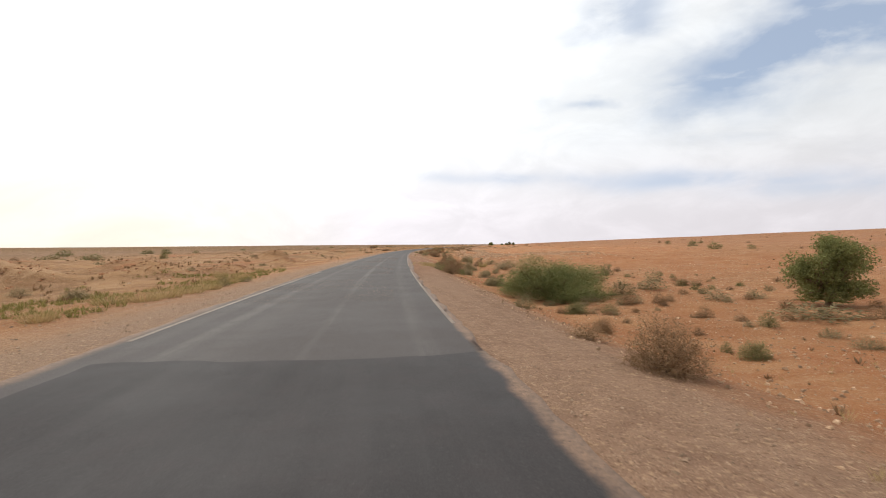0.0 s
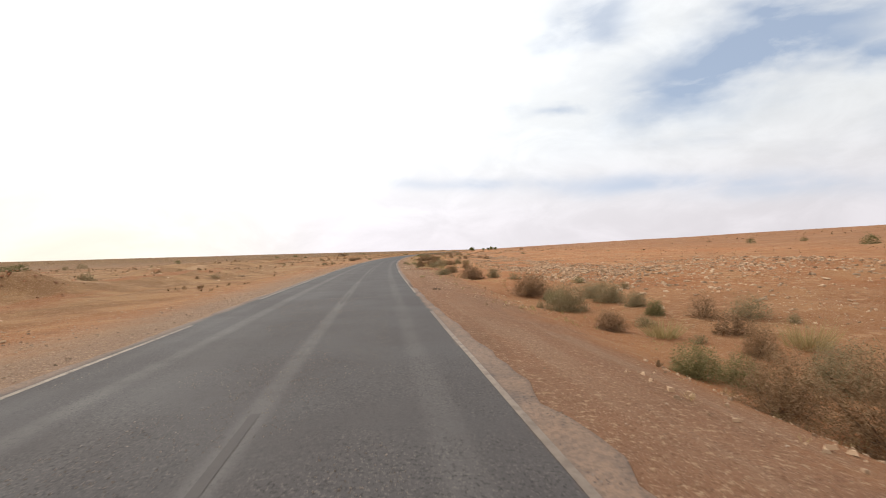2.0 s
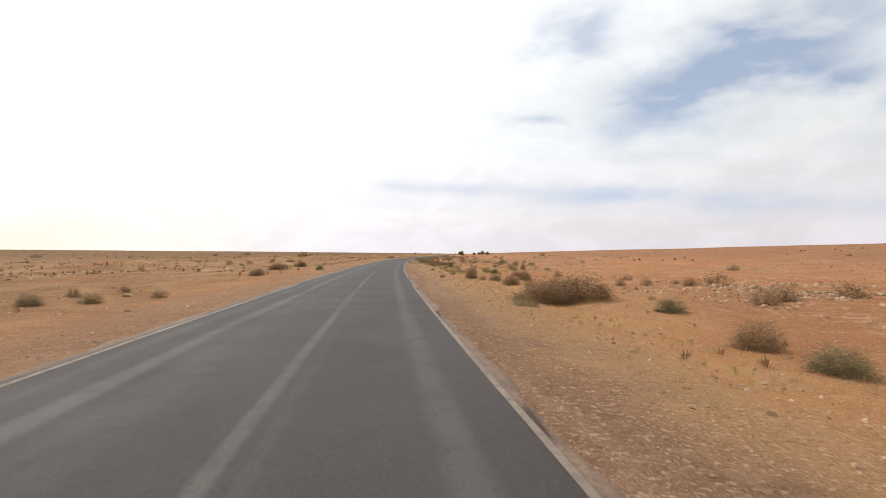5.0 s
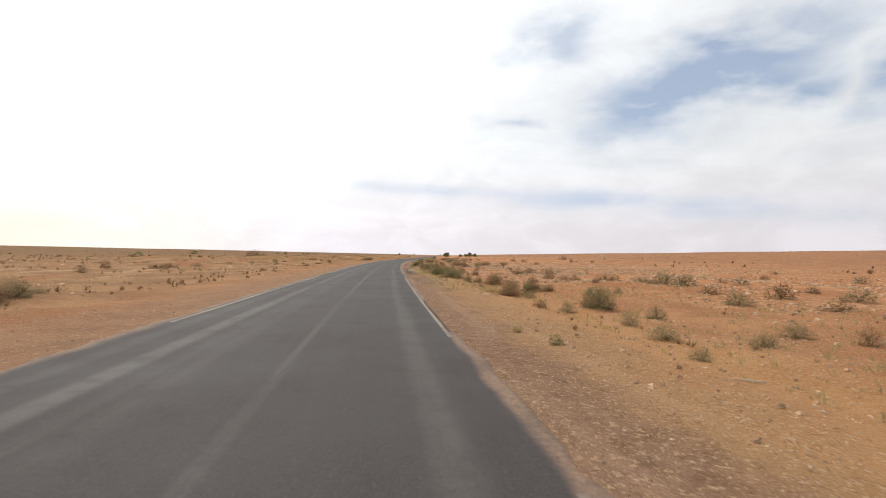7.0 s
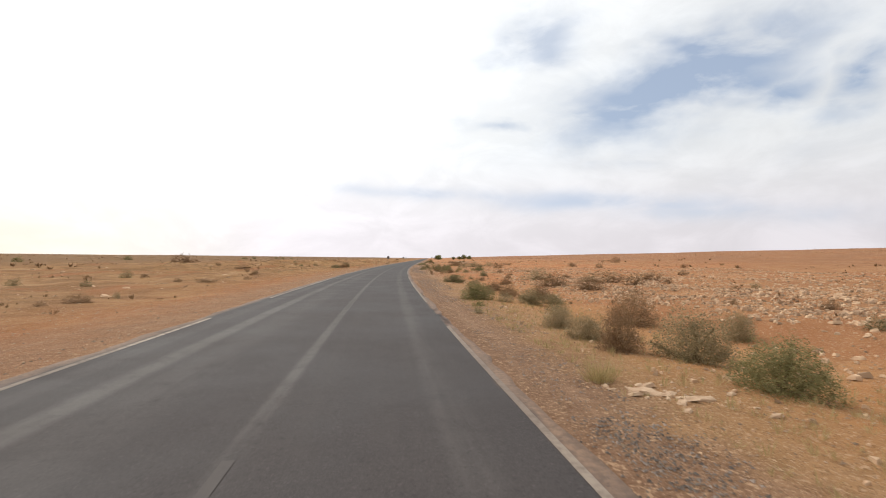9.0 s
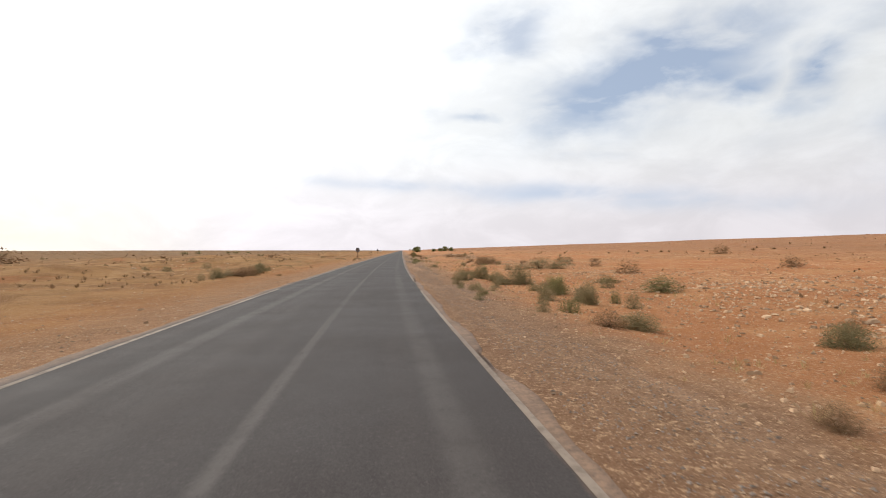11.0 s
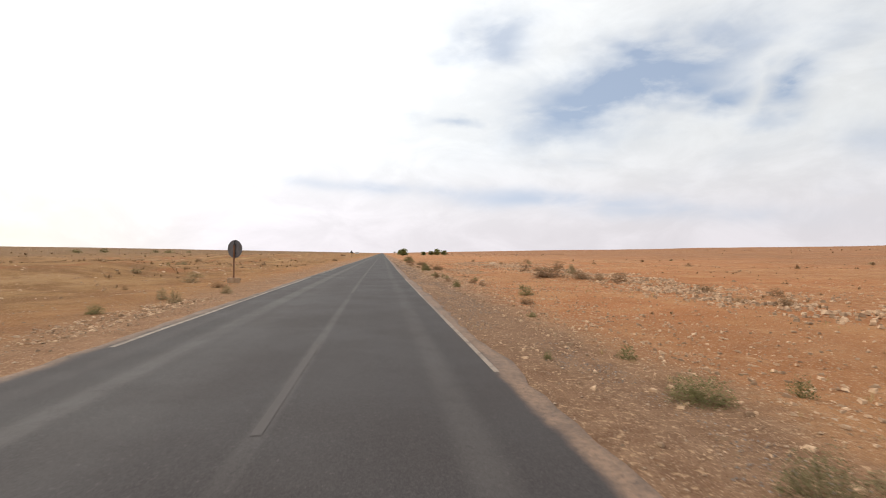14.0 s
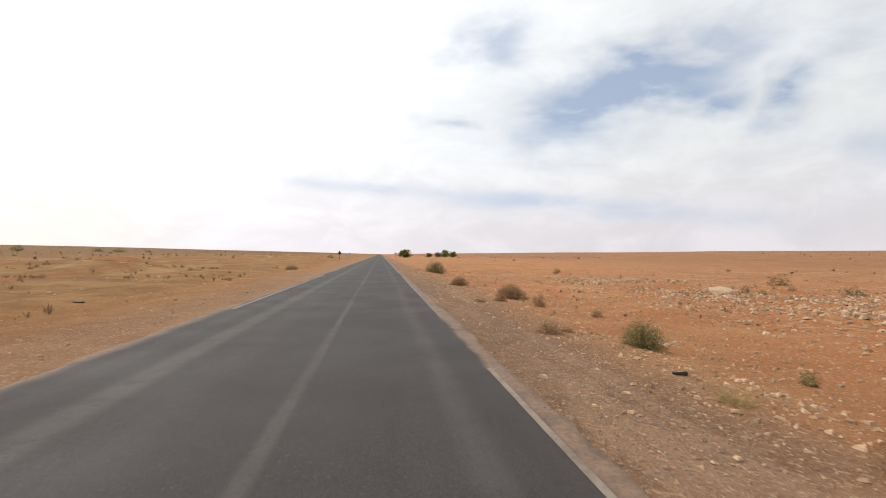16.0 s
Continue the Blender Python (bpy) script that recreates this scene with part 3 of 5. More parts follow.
def shrub_meshes(seed, kind, leaves, stems, leaf_len, leaf_wid, uneven=1.0, clumps=0):
    """Unit shrub (1 wide, 1 high): stems forking from one stock, and fine leaves or twigs that fill an uneven dome down to the soil."""
    rng = random.Random(seed)
    sv, sf, lv, lf = [], [], [], []
    shift = Vector((seed * 3.7, seed * 1.3, 0))
    hub = [(0.03 * math.cos(a), 0.03 * math.sin(a), -0.05) for a in (0, 2.1, 4.2)]
    sv.extend(hub)

    def reach(d):
        return 0.46 + uneven * (0.13 * noise.noise(d * 1.7 + shift) + 0.10 * noise.noise(d * 4.1 + shift) + 0.05 * noise.noise(d * 9.0 + shift))

    ends = []
    for k in range(stems):
        d = rand_dir(rng)
        d.z = abs(d.z) * 0.9 + 0.12
        d.normalize()
        end = d * reach(d) * rng.uniform(0.65, 1.0)
        end.z *= 1.8
        bend = end * 0.5 + Vector((0, 0, -0.06)) + rand_dir(rng) * 0.05
        base = len(sv)
        tube([bend * 0.4, bend, bend.lerp(end, 0.55), end], [0.010, 0.006, 0.004, 0.0015], 3, sv, sf)
        for q in range(3):
            sf.append((q, (q + 1) % 3, base + (q + 1) % 3, base + q))
        ends.append((bend, end))
    heads = []
    for k in range(clumps):
        d = rand_dir(rng)
        d.z = abs(d.z) * 1.1
        d.normalize()
        heads.append((d * reach(d) * rng.uniform(0.55, 0.95), rng.uniform(0.10, 0.19)))
    for k in range(leaves):
        if heads and rng.random() < 0.72:
            c, r = rng.choice(heads)
            p = c + rand_dir(rng) * r * (rng.random() ** 0.45)
            p.z *= 1.85
        elif rng.random() < 0.16:
            b, e = ends[rng.randrange(stems)]
            p = b.lerp(e, rng.uniform(0.2, 1.0)) + rand_dir(rng) * rng.uniform(0, 0.05)
        else:
            d = rand_dir(rng)
            d.z = abs(d.z)
            # fewer on top of each other, more towards the outside
            p = d * reach(d) * (rng.random() ** 0.40) * rng.uniform(0.90, 1.10)
            p.z *= 1.95
        p.z = max(p.z - 0.02, rng.uniform(0.0, 0.05))
        out = Vector((p.x, p.y, p.z * 0.6)).normalized()
        d = (out * 0.35 + rand_dir(rng) * 0.9 + Vector((0, 0, 0.4))).normalized()
        blade(p, d, d.cross(rand_dir(rng)).normalized(), leaf_len * rng.uniform(0.5, 1.4), leaf_wid * rng.uniform(0.6, 1.3), lv, lf)
    return mesh_from("woody_base", sv, sf, BARK), mesh_from("crown", lv, lf, LEAF[kind])


def shrub_kind(kind, seed, leaves, stems, leaf_len, leaf_wid, uneven=1.0, clumps=0):
    return shrub_meshes(seed, kind, leaves, stems, leaf_len, leaf_wid, uneven, clumps)


FINE = {
    "green": [shrub_kind("green", 10 + k, 9000, 12, 0.038, 0.0074) for k in range(4)],
    "grey": [shrub_kind("grey", 20 + k, 9000, 14, 0.036, 0.0070) for k in range(5)],
    "dry": [shrub_kind("dry", 30 + k, 10500, 24, 0.052, 0.0042) for k in range(5)],
}
MID = {
    "green": [shrub_kind("green", 110 + k, 3000, 8, 0.044, 0.0100) for k in range(4)],
    "grey": [shrub_kind("grey", 120 + k, 3000, 9, 0.042, 0.0096) for k in range(5)],
    "dry": [shrub_kind("dry", 130 + k, 3400, 12, 0.056, 0.0072) for k in range(5)],
}
LIGHT = {
    "green": [shrub_kind("green", 40 + k, 560, 4, 0.085, 0.026) for k in range(4)],
    "grey": [shrub_kind("grey", 50 + k, 560, 5, 0.082, 0.025) for k in range(5)],
    "dry": [shrub_kind("dry", 60 + k, 600, 6, 0.095, 0.020) for k in range(5)],
}
BIG = [shrub_kind("deep", 70 + k, 80000, 44, 0.0145, 0.0036, 1.05, 46) for k in range(2)]
SHRUB_TAGS = {
    "green": ("green_shrub", "low green leafy desert shrub on sandy soil", "shrub", "green shrubs on the verge"),
    "grey": ("saltbush", "grey-green saltbush on stony desert soil", "shrub", "saltbushes on the verge"),
    "dry": ("dry_shrub", "dry brown twiggy shrub on orange soil", "shrub", "dry shrubs on the verge"),
}
plant_rng = random.Random(5)


def shrub(kind, s, n, w, h, meshes=None, label=""):
    name, lab, cat, group = SHRUB_TAGS[kind]
    if meshes is None:
        near = abs(n + 1.5)
        meshes = plant_rng.choice((FINE if w * h > 0.34 and near < 11 else MID if w * h > 0.08 and near < 15 else LIGHT)[kind])
    base = tagged(new(name), label or lab, cat, group)
    base.matrix_basis = Matrix.LocRotScale(at(s, n, -0.01), Euler((plant_rng.uniform(-0.06, 0.06), plant_rng.uniform(-0.06, 0.06), plant_rng.uniform(0, 6.28))), Vector((w * 1.12, w * 1.12 * plant_rng.uniform(0.85, 1.1), h * 1.12)))
    for me in meshes:
        ob = new(me.name.split(".")[0], me)
        ob.parent = base
    return base


def tuft_mesh(seed):
    rng = random.Random(seed)
    v, f = [], []
    for k in range(300):
        a, r = rng.uniform(0, 6.28), 0.32 * rng.random() ** 0.7
        p = Vector((math.cos(a) * r, math.sin(a) * r, -0.02))
        d = Vector((math.cos(a) * rng.uniform(0, 0.55), math.sin(a) * rng.uniform(0, 0.55), rng.uniform(0.6, 1))).normalized()
        blade(p, d, d.cross(rand_dir(rng)).normalized(), rng.uniform(0.4, 1.0), rng.uniform(0.003, 0.008), v, f)
    return mesh_from("grass_tuft", v, f, LEAF["straw"])


TUFTS = [tuft_mesh(80 + k) for k in range(4)]


def tuft(s, n, w, h):
    ob = tagged(new("grass_tuft", plant_rng.choice(TUFTS)), "straw-coloured dry grass tuft on the verge", "grass", "dry grass tufts")
    ob.matrix_basis = Matrix.LocRotScale(at(s, n), Euler((0, 0, plant_rng.uniform(0, 6.28))), Vector((w * 1.3, w * 1.3, h * 1.1)))


def rock_mesh(seed, mat, flatness, name="rock"):
    rng = random.Random(seed)
    bm = bmesh.new()
    bmesh.ops.create_icosphere(bm, subdivisions=2, radius=0.5)
    shift = Vector((rng.uniform(0, 50), rng.uniform(0, 50), rng.uniform(0, 50)))
    cuts = [(rand_dir(rng), rng.uniform(0.26, 0.42)) for _ in range(9)]
    for v in bm.verts:
        for d, lim in cuts:
            over = v.co.dot(d) - lim
            if over > 0:
                v.co -= d * over * 0.9
        v.co *= 1 + 0.10 * noise.noise(v.co * 5 + shift)
        v.co.z *= flatness
    me = bpy.data.meshes.new(name)
    bm.to_mesh(me)
    bm.free()
    me.materials.append(mat)
    return me


def slab_mesh(seed):
    """A broad bedded slab with a broken outline, rough and stepped on top."""
    rng = random.Random(seed)
    shift = Vector((rng.uniform(0, 50), rng.uniform(0, 50), 0))
    m = 30
    edge = []
    for k in range(m):
        a = 2 * math.pi * k / m
        d = Vector((math.cos(a), math.sin(a), 0))
        edge.append(0.5 * (1 + 0.42 * noise.noise(d * 1.1 + shift) + 0.28 * noise.noise(d * 3.3 + shift) + rng.uniform(-0.05, 0.05)))
    v, f = [(0, 0, 1.0)], []
    for r, z in ((0.25, 1.0), (0.5, 0.95), (0.72, 0.86), (0.9, 0.6), (1.0, 0.25), (1.03, -0.9)):
        for k in range(m):
            a = 2 * math.pi * k / m
            x, y = math.cos(a) * edge[k] * r, math.sin(a) * edge[k] * r
            step = math.floor(3 * (noise.noise(Vector((x * 2.2, y * 2.2, 3)) + shift) + 0.3)) * 0.16
            v.append((x, y, z + (step + 0.22 * noise.noise(Vector((x * 9, y * 9, 7)) + shift) if z > 0 else 0)))
    for k in range(m):
        f.append((0, 1 + k, 1 + (k + 1) % m))
    for q in range(5):
        for k in range(m):
            a, b = 1 + q * m + k, 1 + q * m + (k + 1) % m
            f.append((a, a + m, b + m, b))
    return mesh_from("limestone_slab", v, f, LIME)


ROCKS = [rock_mesh(90 + k, LIME, 0.8) for k in range(4)]
SLABS = [slab_mesh(100 + k) for k in range(5)]


def rock(s, n, w, h, slab=False):
    name = "limestone_slab" if slab else "rock"
    lab = "flat pale limestone slab bedded in the verge" if slab else "pale limestone rock lying on the soil"
    ob = tagged(new(name, plant_rng.choice(SLABS if slab else ROCKS)), lab, "rock", "limestone slabs" if slab else "loose rocks")
    if slab:
        size, turn, lift = Vector((w * 0.95, w * plant_rng.uniform(0.4, 0.7), max(h, 0.06) * 0.36)), plant_rng.uniform(-0.9, 0.9), 0.005
    else:
        size, turn, lift = Vector((w * 1.15, w * 0.85, h * 1.6)), plant_rng.uniform(0, 6.28), h * 0.18
    ob.matrix_basis = Matrix.LocRotScale(at(s, n, lift), Euler((plant_rng.uniform(-0.05, 0.05), plant_rng.uniform(-0.05, 0.05), turn)), size)

# ---- plants along the verges: run, offset, width, height ----
for s, n, w, h in (
    (10.4, 8.6, 0.73, 0.47), (11.5, 8.7, 0.37, 0.29), (20.0, 9.5, 0.67, 0.45), (20.2, 8.1, 1.02, 0.51), (29.7, 7.2, 0.67, 0.40), (31.8, 8.0, 0.93, 0.46), (32.4, 9.2, 1.12, 0.44), (32.8, 3.5, 0.48, 0.42),
    (33.7, 7.7, 0.83, 0.76), (41.7, 5.9, 0.67, 0.50), (42.1, 3.7, 0.39, 0.24), (44.0, 3.9, 0.48, 0.33), (53.5, 6.4, 0.76, 0.59), (53.6, 5.6, 1.01, 0.63), (60.9, 9.2, 0.76, 0.57), (64.8, 7.3, 1.11, 0.55),
    (70.1, 10.4, 0.66, 0.37), (70.8, 54.1, 1.30, 0.87), (72.6, -50.1, 4.70, 1.13), (77.0, 52.1, 2.35, 1.41), (80.2, -49.6, 3.81, 1.22), (86.6, -41.4, 1.69, 1.19), (102.6, 62.6, 2.15, 1.55), (115.1, -56.6, 1.87, 1.25),
):
    shrub("green", s, n, w, h)
for s, n, w, h in (
    (147.8, -76.0, 3.44, 1.83), (154.9, 8.7, 0.83, 0.42), (155.9, 8.3, 0.77, 0.39), (163.4, -7.0, 0.82, 0.49), (170.0, 3.0, 0.29, 0.21), (198.4, 3.9, 0.94, 0.55), (202.3, 5.1, 1.15, 0.85), (213.8, 4.5, 1.10, 0.68),
    (223.4, 2.8, 0.42, 0.19), (225.9, 3.2, 1.22, 0.69), (267.2, 4.7, 0.62, 0.43), (270.2, 7.4, 0.40, 0.43), (271.3, 3.3, 0.37, 0.24), (272.9, 6.4, 0.84, 0.73), (273.1, 10.7, 1.66, 0.62), (279.1, 11.2, 1.24, 0.42),
    (294.8, 7.8, 0.59, 0.35), (303.0, 8.1, 0.47, 0.23), (304.3, 7.0, 0.42, 0.17), (309.3, 2.45, 0.80, 0.40), (313.7, 3.1, 0.27, 0.19), (315.2, 2.8, 0.46, 0.31), (318.6, 2.8, 0.48, 0.33), (318.8, 3.3, 0.46, 0.30),
):
    shrub("green", s, n, w, h)
for s, n, w, h in (
    (320.3, 4.0, 0.42, 0.19), (320.8, 3.5, 0.57, 0.29), (322.1, 3.4, 0.58, 0.26), (323.7, 3.0, 0.40, 0.23), (328.0, 5.4, 0.42, 0.25), (330.7, 3.3, 0.70, 0.30), (331.3, 5.1, 0.30, 0.25), (332.7, 3.6, 0.29, 0.22),
    (332.7, 2.4, 0.16, 0.14), (337.4, 3.7, 0.27, 0.14), (338.7, -6.8, 0.41, 0.27), (344.9, 5.9, 0.62, 0.40), (347.5, 3.5, 0.32, 0.23), (348.3, 3.6, 0.39, 0.32), (348.5, 6.8, 0.33, 0.24),
    (354.7, 4.0, 0.34, 0.23), (355.5, 3.9, 0.28, 0.28), (357.0, 6.2, 0.41, 0.29), (358.3, 3.7, 0.62, 0.21), (359.7, 3.9, 0.26, 0.30), (368.7, 4.1, 0.78, 0.55), (369.3, 3.9, 0.56, 0.39), (372.0, 9.7, 0.27, 0.16),
):
    shrub("green", s, n, w, h)
for s, n, w, h in (
    (380.0, 6.2, 0.29, 0.26), (382.6, 5.1, 0.89, 0.58), (420.6, 5.3, 2.21, 1.22),
):
    shrub("green", s, n, w, h)
shrub("green", 26.3, 9.05, 5.9, 2.1, BIG[1], "broad dense dark green thicket beside the road")
for s, n, w, h in (
    (11.2, 12.5, 0.88, 0.37), (13.0, 13.2, 0.68, 0.34), (13.4, 3.9, 0.64, 0.48), (15.9, 15.6, 2.87, 0.62), (18.2, -10.9, 0.99, 0.44), (20.9, -14.7, 0.90, 0.41), (21.5, -7.0, 0.54, 0.54), (21.6, 15.7, 1.35, 0.54),
    (21.9, 17.9, 0.97, 0.44), (23.5, 8.0, 0.85, 0.28), (23.9, 10.2, 1.45, 0.35), (24.6, -7.0, 0.73, 0.26), (25.5, 12.8, 1.62, 0.90), (27.3, 15.4, 2.01, 0.67), (32.4, 18.4, 1.60, 0.93), (32.5, 7.9, 0.62, 0.37),
    (33.1, 7.1, 1.57, 0.65), (33.3, 3.2, 0.51, 0.38), (33.4, 10.7, 0.83, 0.41), (34.4, -13.7, 0.63, 0.30), (35.0, 7.3, 0.91, 0.61), (35.8, 3.4, 0.47, 0.39), (38.6, 17.6, 1.24, 1.24), (42.7, 8.1, 1.32, 0.66),
):
    shrub("grey", s, n, w, h)
for s, n, w, h in (
    (44.8, 11.3, 1.11, 0.55), (45.2, 9.6, 0.71, 0.50), (45.3, 7.0, 0.98, 0.63), (46.2, 9.7, 0.61, 0.38), (47.7, 7.1, 1.33, 0.53), (51.5, 8.3, 0.85, 0.53), (52.0, 11.6, 1.24, 0.71), (52.0, -14.0, 0.97, 0.32),
    (53.0, 12.5, 2.12, 0.99), (53.1, 8.0, 1.15, 0.92), (56.2, -33.0, 1.23, 0.59), (58.5, 12.2, 0.42, 0.33), (59.4, 11.5, 1.42, 0.80), (60.7, -22.9, 0.50, 0.33), (62.5, 9.4, 0.84, 0.63), (62.7, 6.8, 1.67, 1.04),
    (63.3, 6.0, 0.33, 0.33), (64.0, 9.1, 1.36, 0.91), (65.2, 8.9, 0.86, 0.54), (65.6, 7.2, 0.66, 0.55), (67.6, 10.0, 1.62, 0.54), (67.7, 11.7, 0.56, 0.42), (73.2, 7.8, 0.79, 0.36), (74.9, 6.9, 0.75, 0.75),
):
    shrub("grey", s, n, w, h)
for s, n, w, h in (
    (75.1, 4.3, 0.32, 0.16), (76.7, 6.0, 0.31, 0.18), (76.8, 4.0, 1.18, 0.47), (78.0, -18.2, 0.88, 0.56), (78.8, -22.7, 0.71, 0.43), (85.2, 5.8, 0.53, 0.73),
    (89.2, -14.5, 0.88, 0.44), (89.8, 7.6, 0.49, 0.30), (90.9, 3.2, 0.51, 0.26), (93.2, 4.8, 1.10, 0.58), (97.0, -29.8, 1.41, 0.68), 
    (97.6, 6.1, 0.89, 0.37), (97.8, 4.4, 0.37, 0.22), (98.0, 3.5, 0.68, 0.34), (98.8, 6.6, 0.53, 0.40), (99.1, 6.1, 1.01, 0.85), (100.3, 10.4, 0.44, 0.20), (100.4, 2.6, 0.41, 0.31), (101.2, 2.8, 0.34, 0.17),
):
    shrub("grey", s, n, w, h)
for s, n, w, h in (
    (101.5, 5.8, 0.71, 0.59), (102.2, 5.9, 0.95, 0.62), (102.8, 3.4, 0.46, 0.29), (104.3, 3.3, 0.89, 0.37), (105.0, 2.4, 0.30, 0.15), (105.7, 8.8, 0.35, 0.21), (105.8, 2.2, 0.27, 0.24), (106.6, 2.4, 0.61, 0.35),
    (107.3, 9.9, 0.69, 0.48), (107.5, 9.1, 0.83, 0.63), (107.6, 2.2, 0.33, 0.23), (108.4, 10.4, 0.82, 0.62), (108.7, 9.3, 1.04, 0.73), (109.5, 7.5, 1.28, 0.72), (110.5, 4.4, 0.66, 0.44), (116.1, -29.3, 0.63, 0.52),
    (122.0, 7.0, 0.91, 0.46), (145.4, -65.3, 1.35, 1.01), (151.2, 6.1, 0.43, 0.36), (151.3, 4.9, 0.36, 0.21), (151.8, 4.8, 0.46, 0.40), (152.8, 6.6, 0.54, 0.36), (154.5, 9.1, 0.46, 0.28), (154.7, 4.1, 0.22, 0.21),
):
    shrub("grey", s, n, w, h)
for s, n, w, h in (
    (155.5, 7.0, 0.62, 0.31), (156.4, 6.4, 0.79, 0.37), (156.6, 5.5, 0.53, 0.20), (157.0, 5.4, 0.51, 0.32), (157.2, 6.3, 0.43, 0.36), (157.9, 11.0, 0.94, 0.47), (158.4, 5.8, 0.50, 0.25), (158.6, 3.8, 0.39, 0.19),
    (158.8, 8.6, 0.65, 0.41), (159.0, 14.5, 0.69, 0.35), (159.1, 7.4, 0.99, 0.50), (159.7, 3.9, 0.45, 0.28), (160.0, 9.6, 0.62, 0.37), (160.6, 7.6, 0.39, 0.23), (161.0, 6.5, 0.56, 0.41), (162.9, 6.6, 0.63, 0.38),
    (164.6, 5.7, 0.52, 0.24), (165.2, -76.3, 2.73, 1.31), (169.8, 5.5, 0.44, 0.27), (170.8, 7.6, 0.56, 0.28), (171.7, 6.0, 0.72, 0.36), (172.0, 9.4, 0.70, 0.45), (172.1, -12.9, 0.70, 0.38),
):
    shrub("grey", s, n, w, h)
for s, n, w, h in (
    (173.4, -12.6, 1.26, 0.50), (173.7, 6.3, 0.57, 0.43), (175.2, 7.9, 0.65, 0.41), (176.8, 5.9, 0.54, 0.39), (177.5, 7.2, 1.13, 0.85), (178.7, 18.2, 1.31, 0.54), (178.9, 13.4, 1.04, 0.52), (179.8, -12.2, 1.04, 0.66),
    (180.8, 5.9, 0.53, 0.36), (181.5, -12.6, 0.63, 0.31), (181.9, 6.0, 0.41, 0.29), (182.6, 9.1, 0.46, 0.34), (183.1, 10.7, 0.49, 0.37), (184.0, 6.8, 0.76, 0.57), (184.3, 7.6, 0.66, 0.33),
    (185.4, 15.5, 1.16, 0.79), (185.8, -21.9, 0.77, 0.46), (185.8, 18.9, 0.87, 0.52), (186.0, -23.7, 1.16, 0.85), (188.6, 16.3, 1.54, 0.87), (189.4, 3.5, 0.30, 0.20), (190.2, 5.0, 0.44, 0.56), (190.8, 16.0, 1.09, 0.39),
):
    shrub("grey", s, n, w, h)
for s, n, w, h in (
    (191.4, 5.6, 0.31, 0.19), (191.6, 3.4, 0.27, 0.21), (191.9, 5.1, 0.58, 0.46), (193.1, 4.6, 0.38, 0.40), (193.5, 6.2, 0.46, 0.38), (194.3, 4.5, 1.20, 0.68), (195.6, 4.8, 1.56, 0.73),
    (197.3, 5.0, 0.58, 0.46), (200.8, 4.1, 1.28, 0.80), (201.8, 3.6, 0.48, 0.43), (204.2, 3.9, 0.66, 0.41), (205.2, 4.1, 0.50, 0.37), (205.6, 7.3, 0.44, 0.35), (205.8, 4.0, 0.53, 0.45), (205.8, 6.4, 0.44, 0.41),
    (206.7, 5.9, 0.71, 0.56), (208.3, 4.2, 0.81, 0.57), (208.7, 5.6, 1.67, 0.75), (209.4, 3.9, 1.34, 0.70), (215.7, 4.7, 1.11, 0.93), (217.4, 3.7, 0.74, 0.55), (217.7, 10.2, 0.59, 0.35), (218.2, 7.4, 0.72, 0.66),
):
    shrub("grey", s, n, w, h)
for s, n, w, h in (
    (218.5, -21.6, 1.25, 0.54), (218.9, 3.7, 0.86, 0.51), (220.5, 4.3, 0.35, 0.28), (221.4, 2.4, 0.30, 0.18), (222.6, 5.0, 0.68, 0.48), (224.9, 4.0, 0.67, 0.39), (224.9, 4.9, 0.97, 0.58), (225.6, 5.9, 0.75, 0.48),
    (227.7, 3.8, 0.51, 0.26), (231.5, -12.0, 0.38, 0.35), (231.7, 18.7, 0.59, 0.35), (239.1, 4.0, 1.43, 0.64), (239.7, -22.4, 0.84, 0.50), (244.5, 11.0, 2.24, 0.93), (250.2, -21.8, 1.16, 0.65), (255.0, -49.6, 1.93, 0.93),
    (266.9, 3.9, 0.46, 0.34), (268.8, 4.5, 0.40, 0.66), (269.1, 7.4, 0.61, 0.53), (269.5, 2.8, 0.35, 0.22), (270.0, 6.4, 0.58, 0.79), (271.0, 6.6, 0.66, 0.68), (271.3, 5.5, 0.67, 0.56), (272.8, 3.9, 0.32, 0.23),
):
    shrub("grey", s, n, w, h)
for s, n, w, h in (
    (273.1, 3.5, 0.22, 0.15), (273.7, 3.5, 0.32, 0.32), (274.9, 6.8, 1.10, 0.55), (274.9, 4.5, 0.49, 0.51), (275.9, 6.4, 0.67, 0.47), (276.3, 3.1, 0.56, 0.56),
    (276.9, 10.2, 0.77, 0.51), (279.2, 3.8, 1.02, 0.61), (279.4, 6.7, 1.37, 0.99), (282.7, 6.2, 1.14, 0.61), (284.3, 5.6, 1.18, 0.92), (285.1, -11.0, 0.58, 0.52), (285.4, 5.3, 0.38, 0.38), (286.3, -10.8, 0.42, 0.29),
    (287.0, 4.8, 0.61, 0.53), (287.4, -10.9, 1.11, 0.62), (289.1, -10.8, 0.72, 0.48), (289.6, 5.8, 0.47, 0.33), (292.2, 7.0, 0.33, 0.25), (292.8, 13.3, 1.45, 0.54), (293.5, 12.1, 2.62, 1.03),
):
    shrub("grey", s, n, w, h)
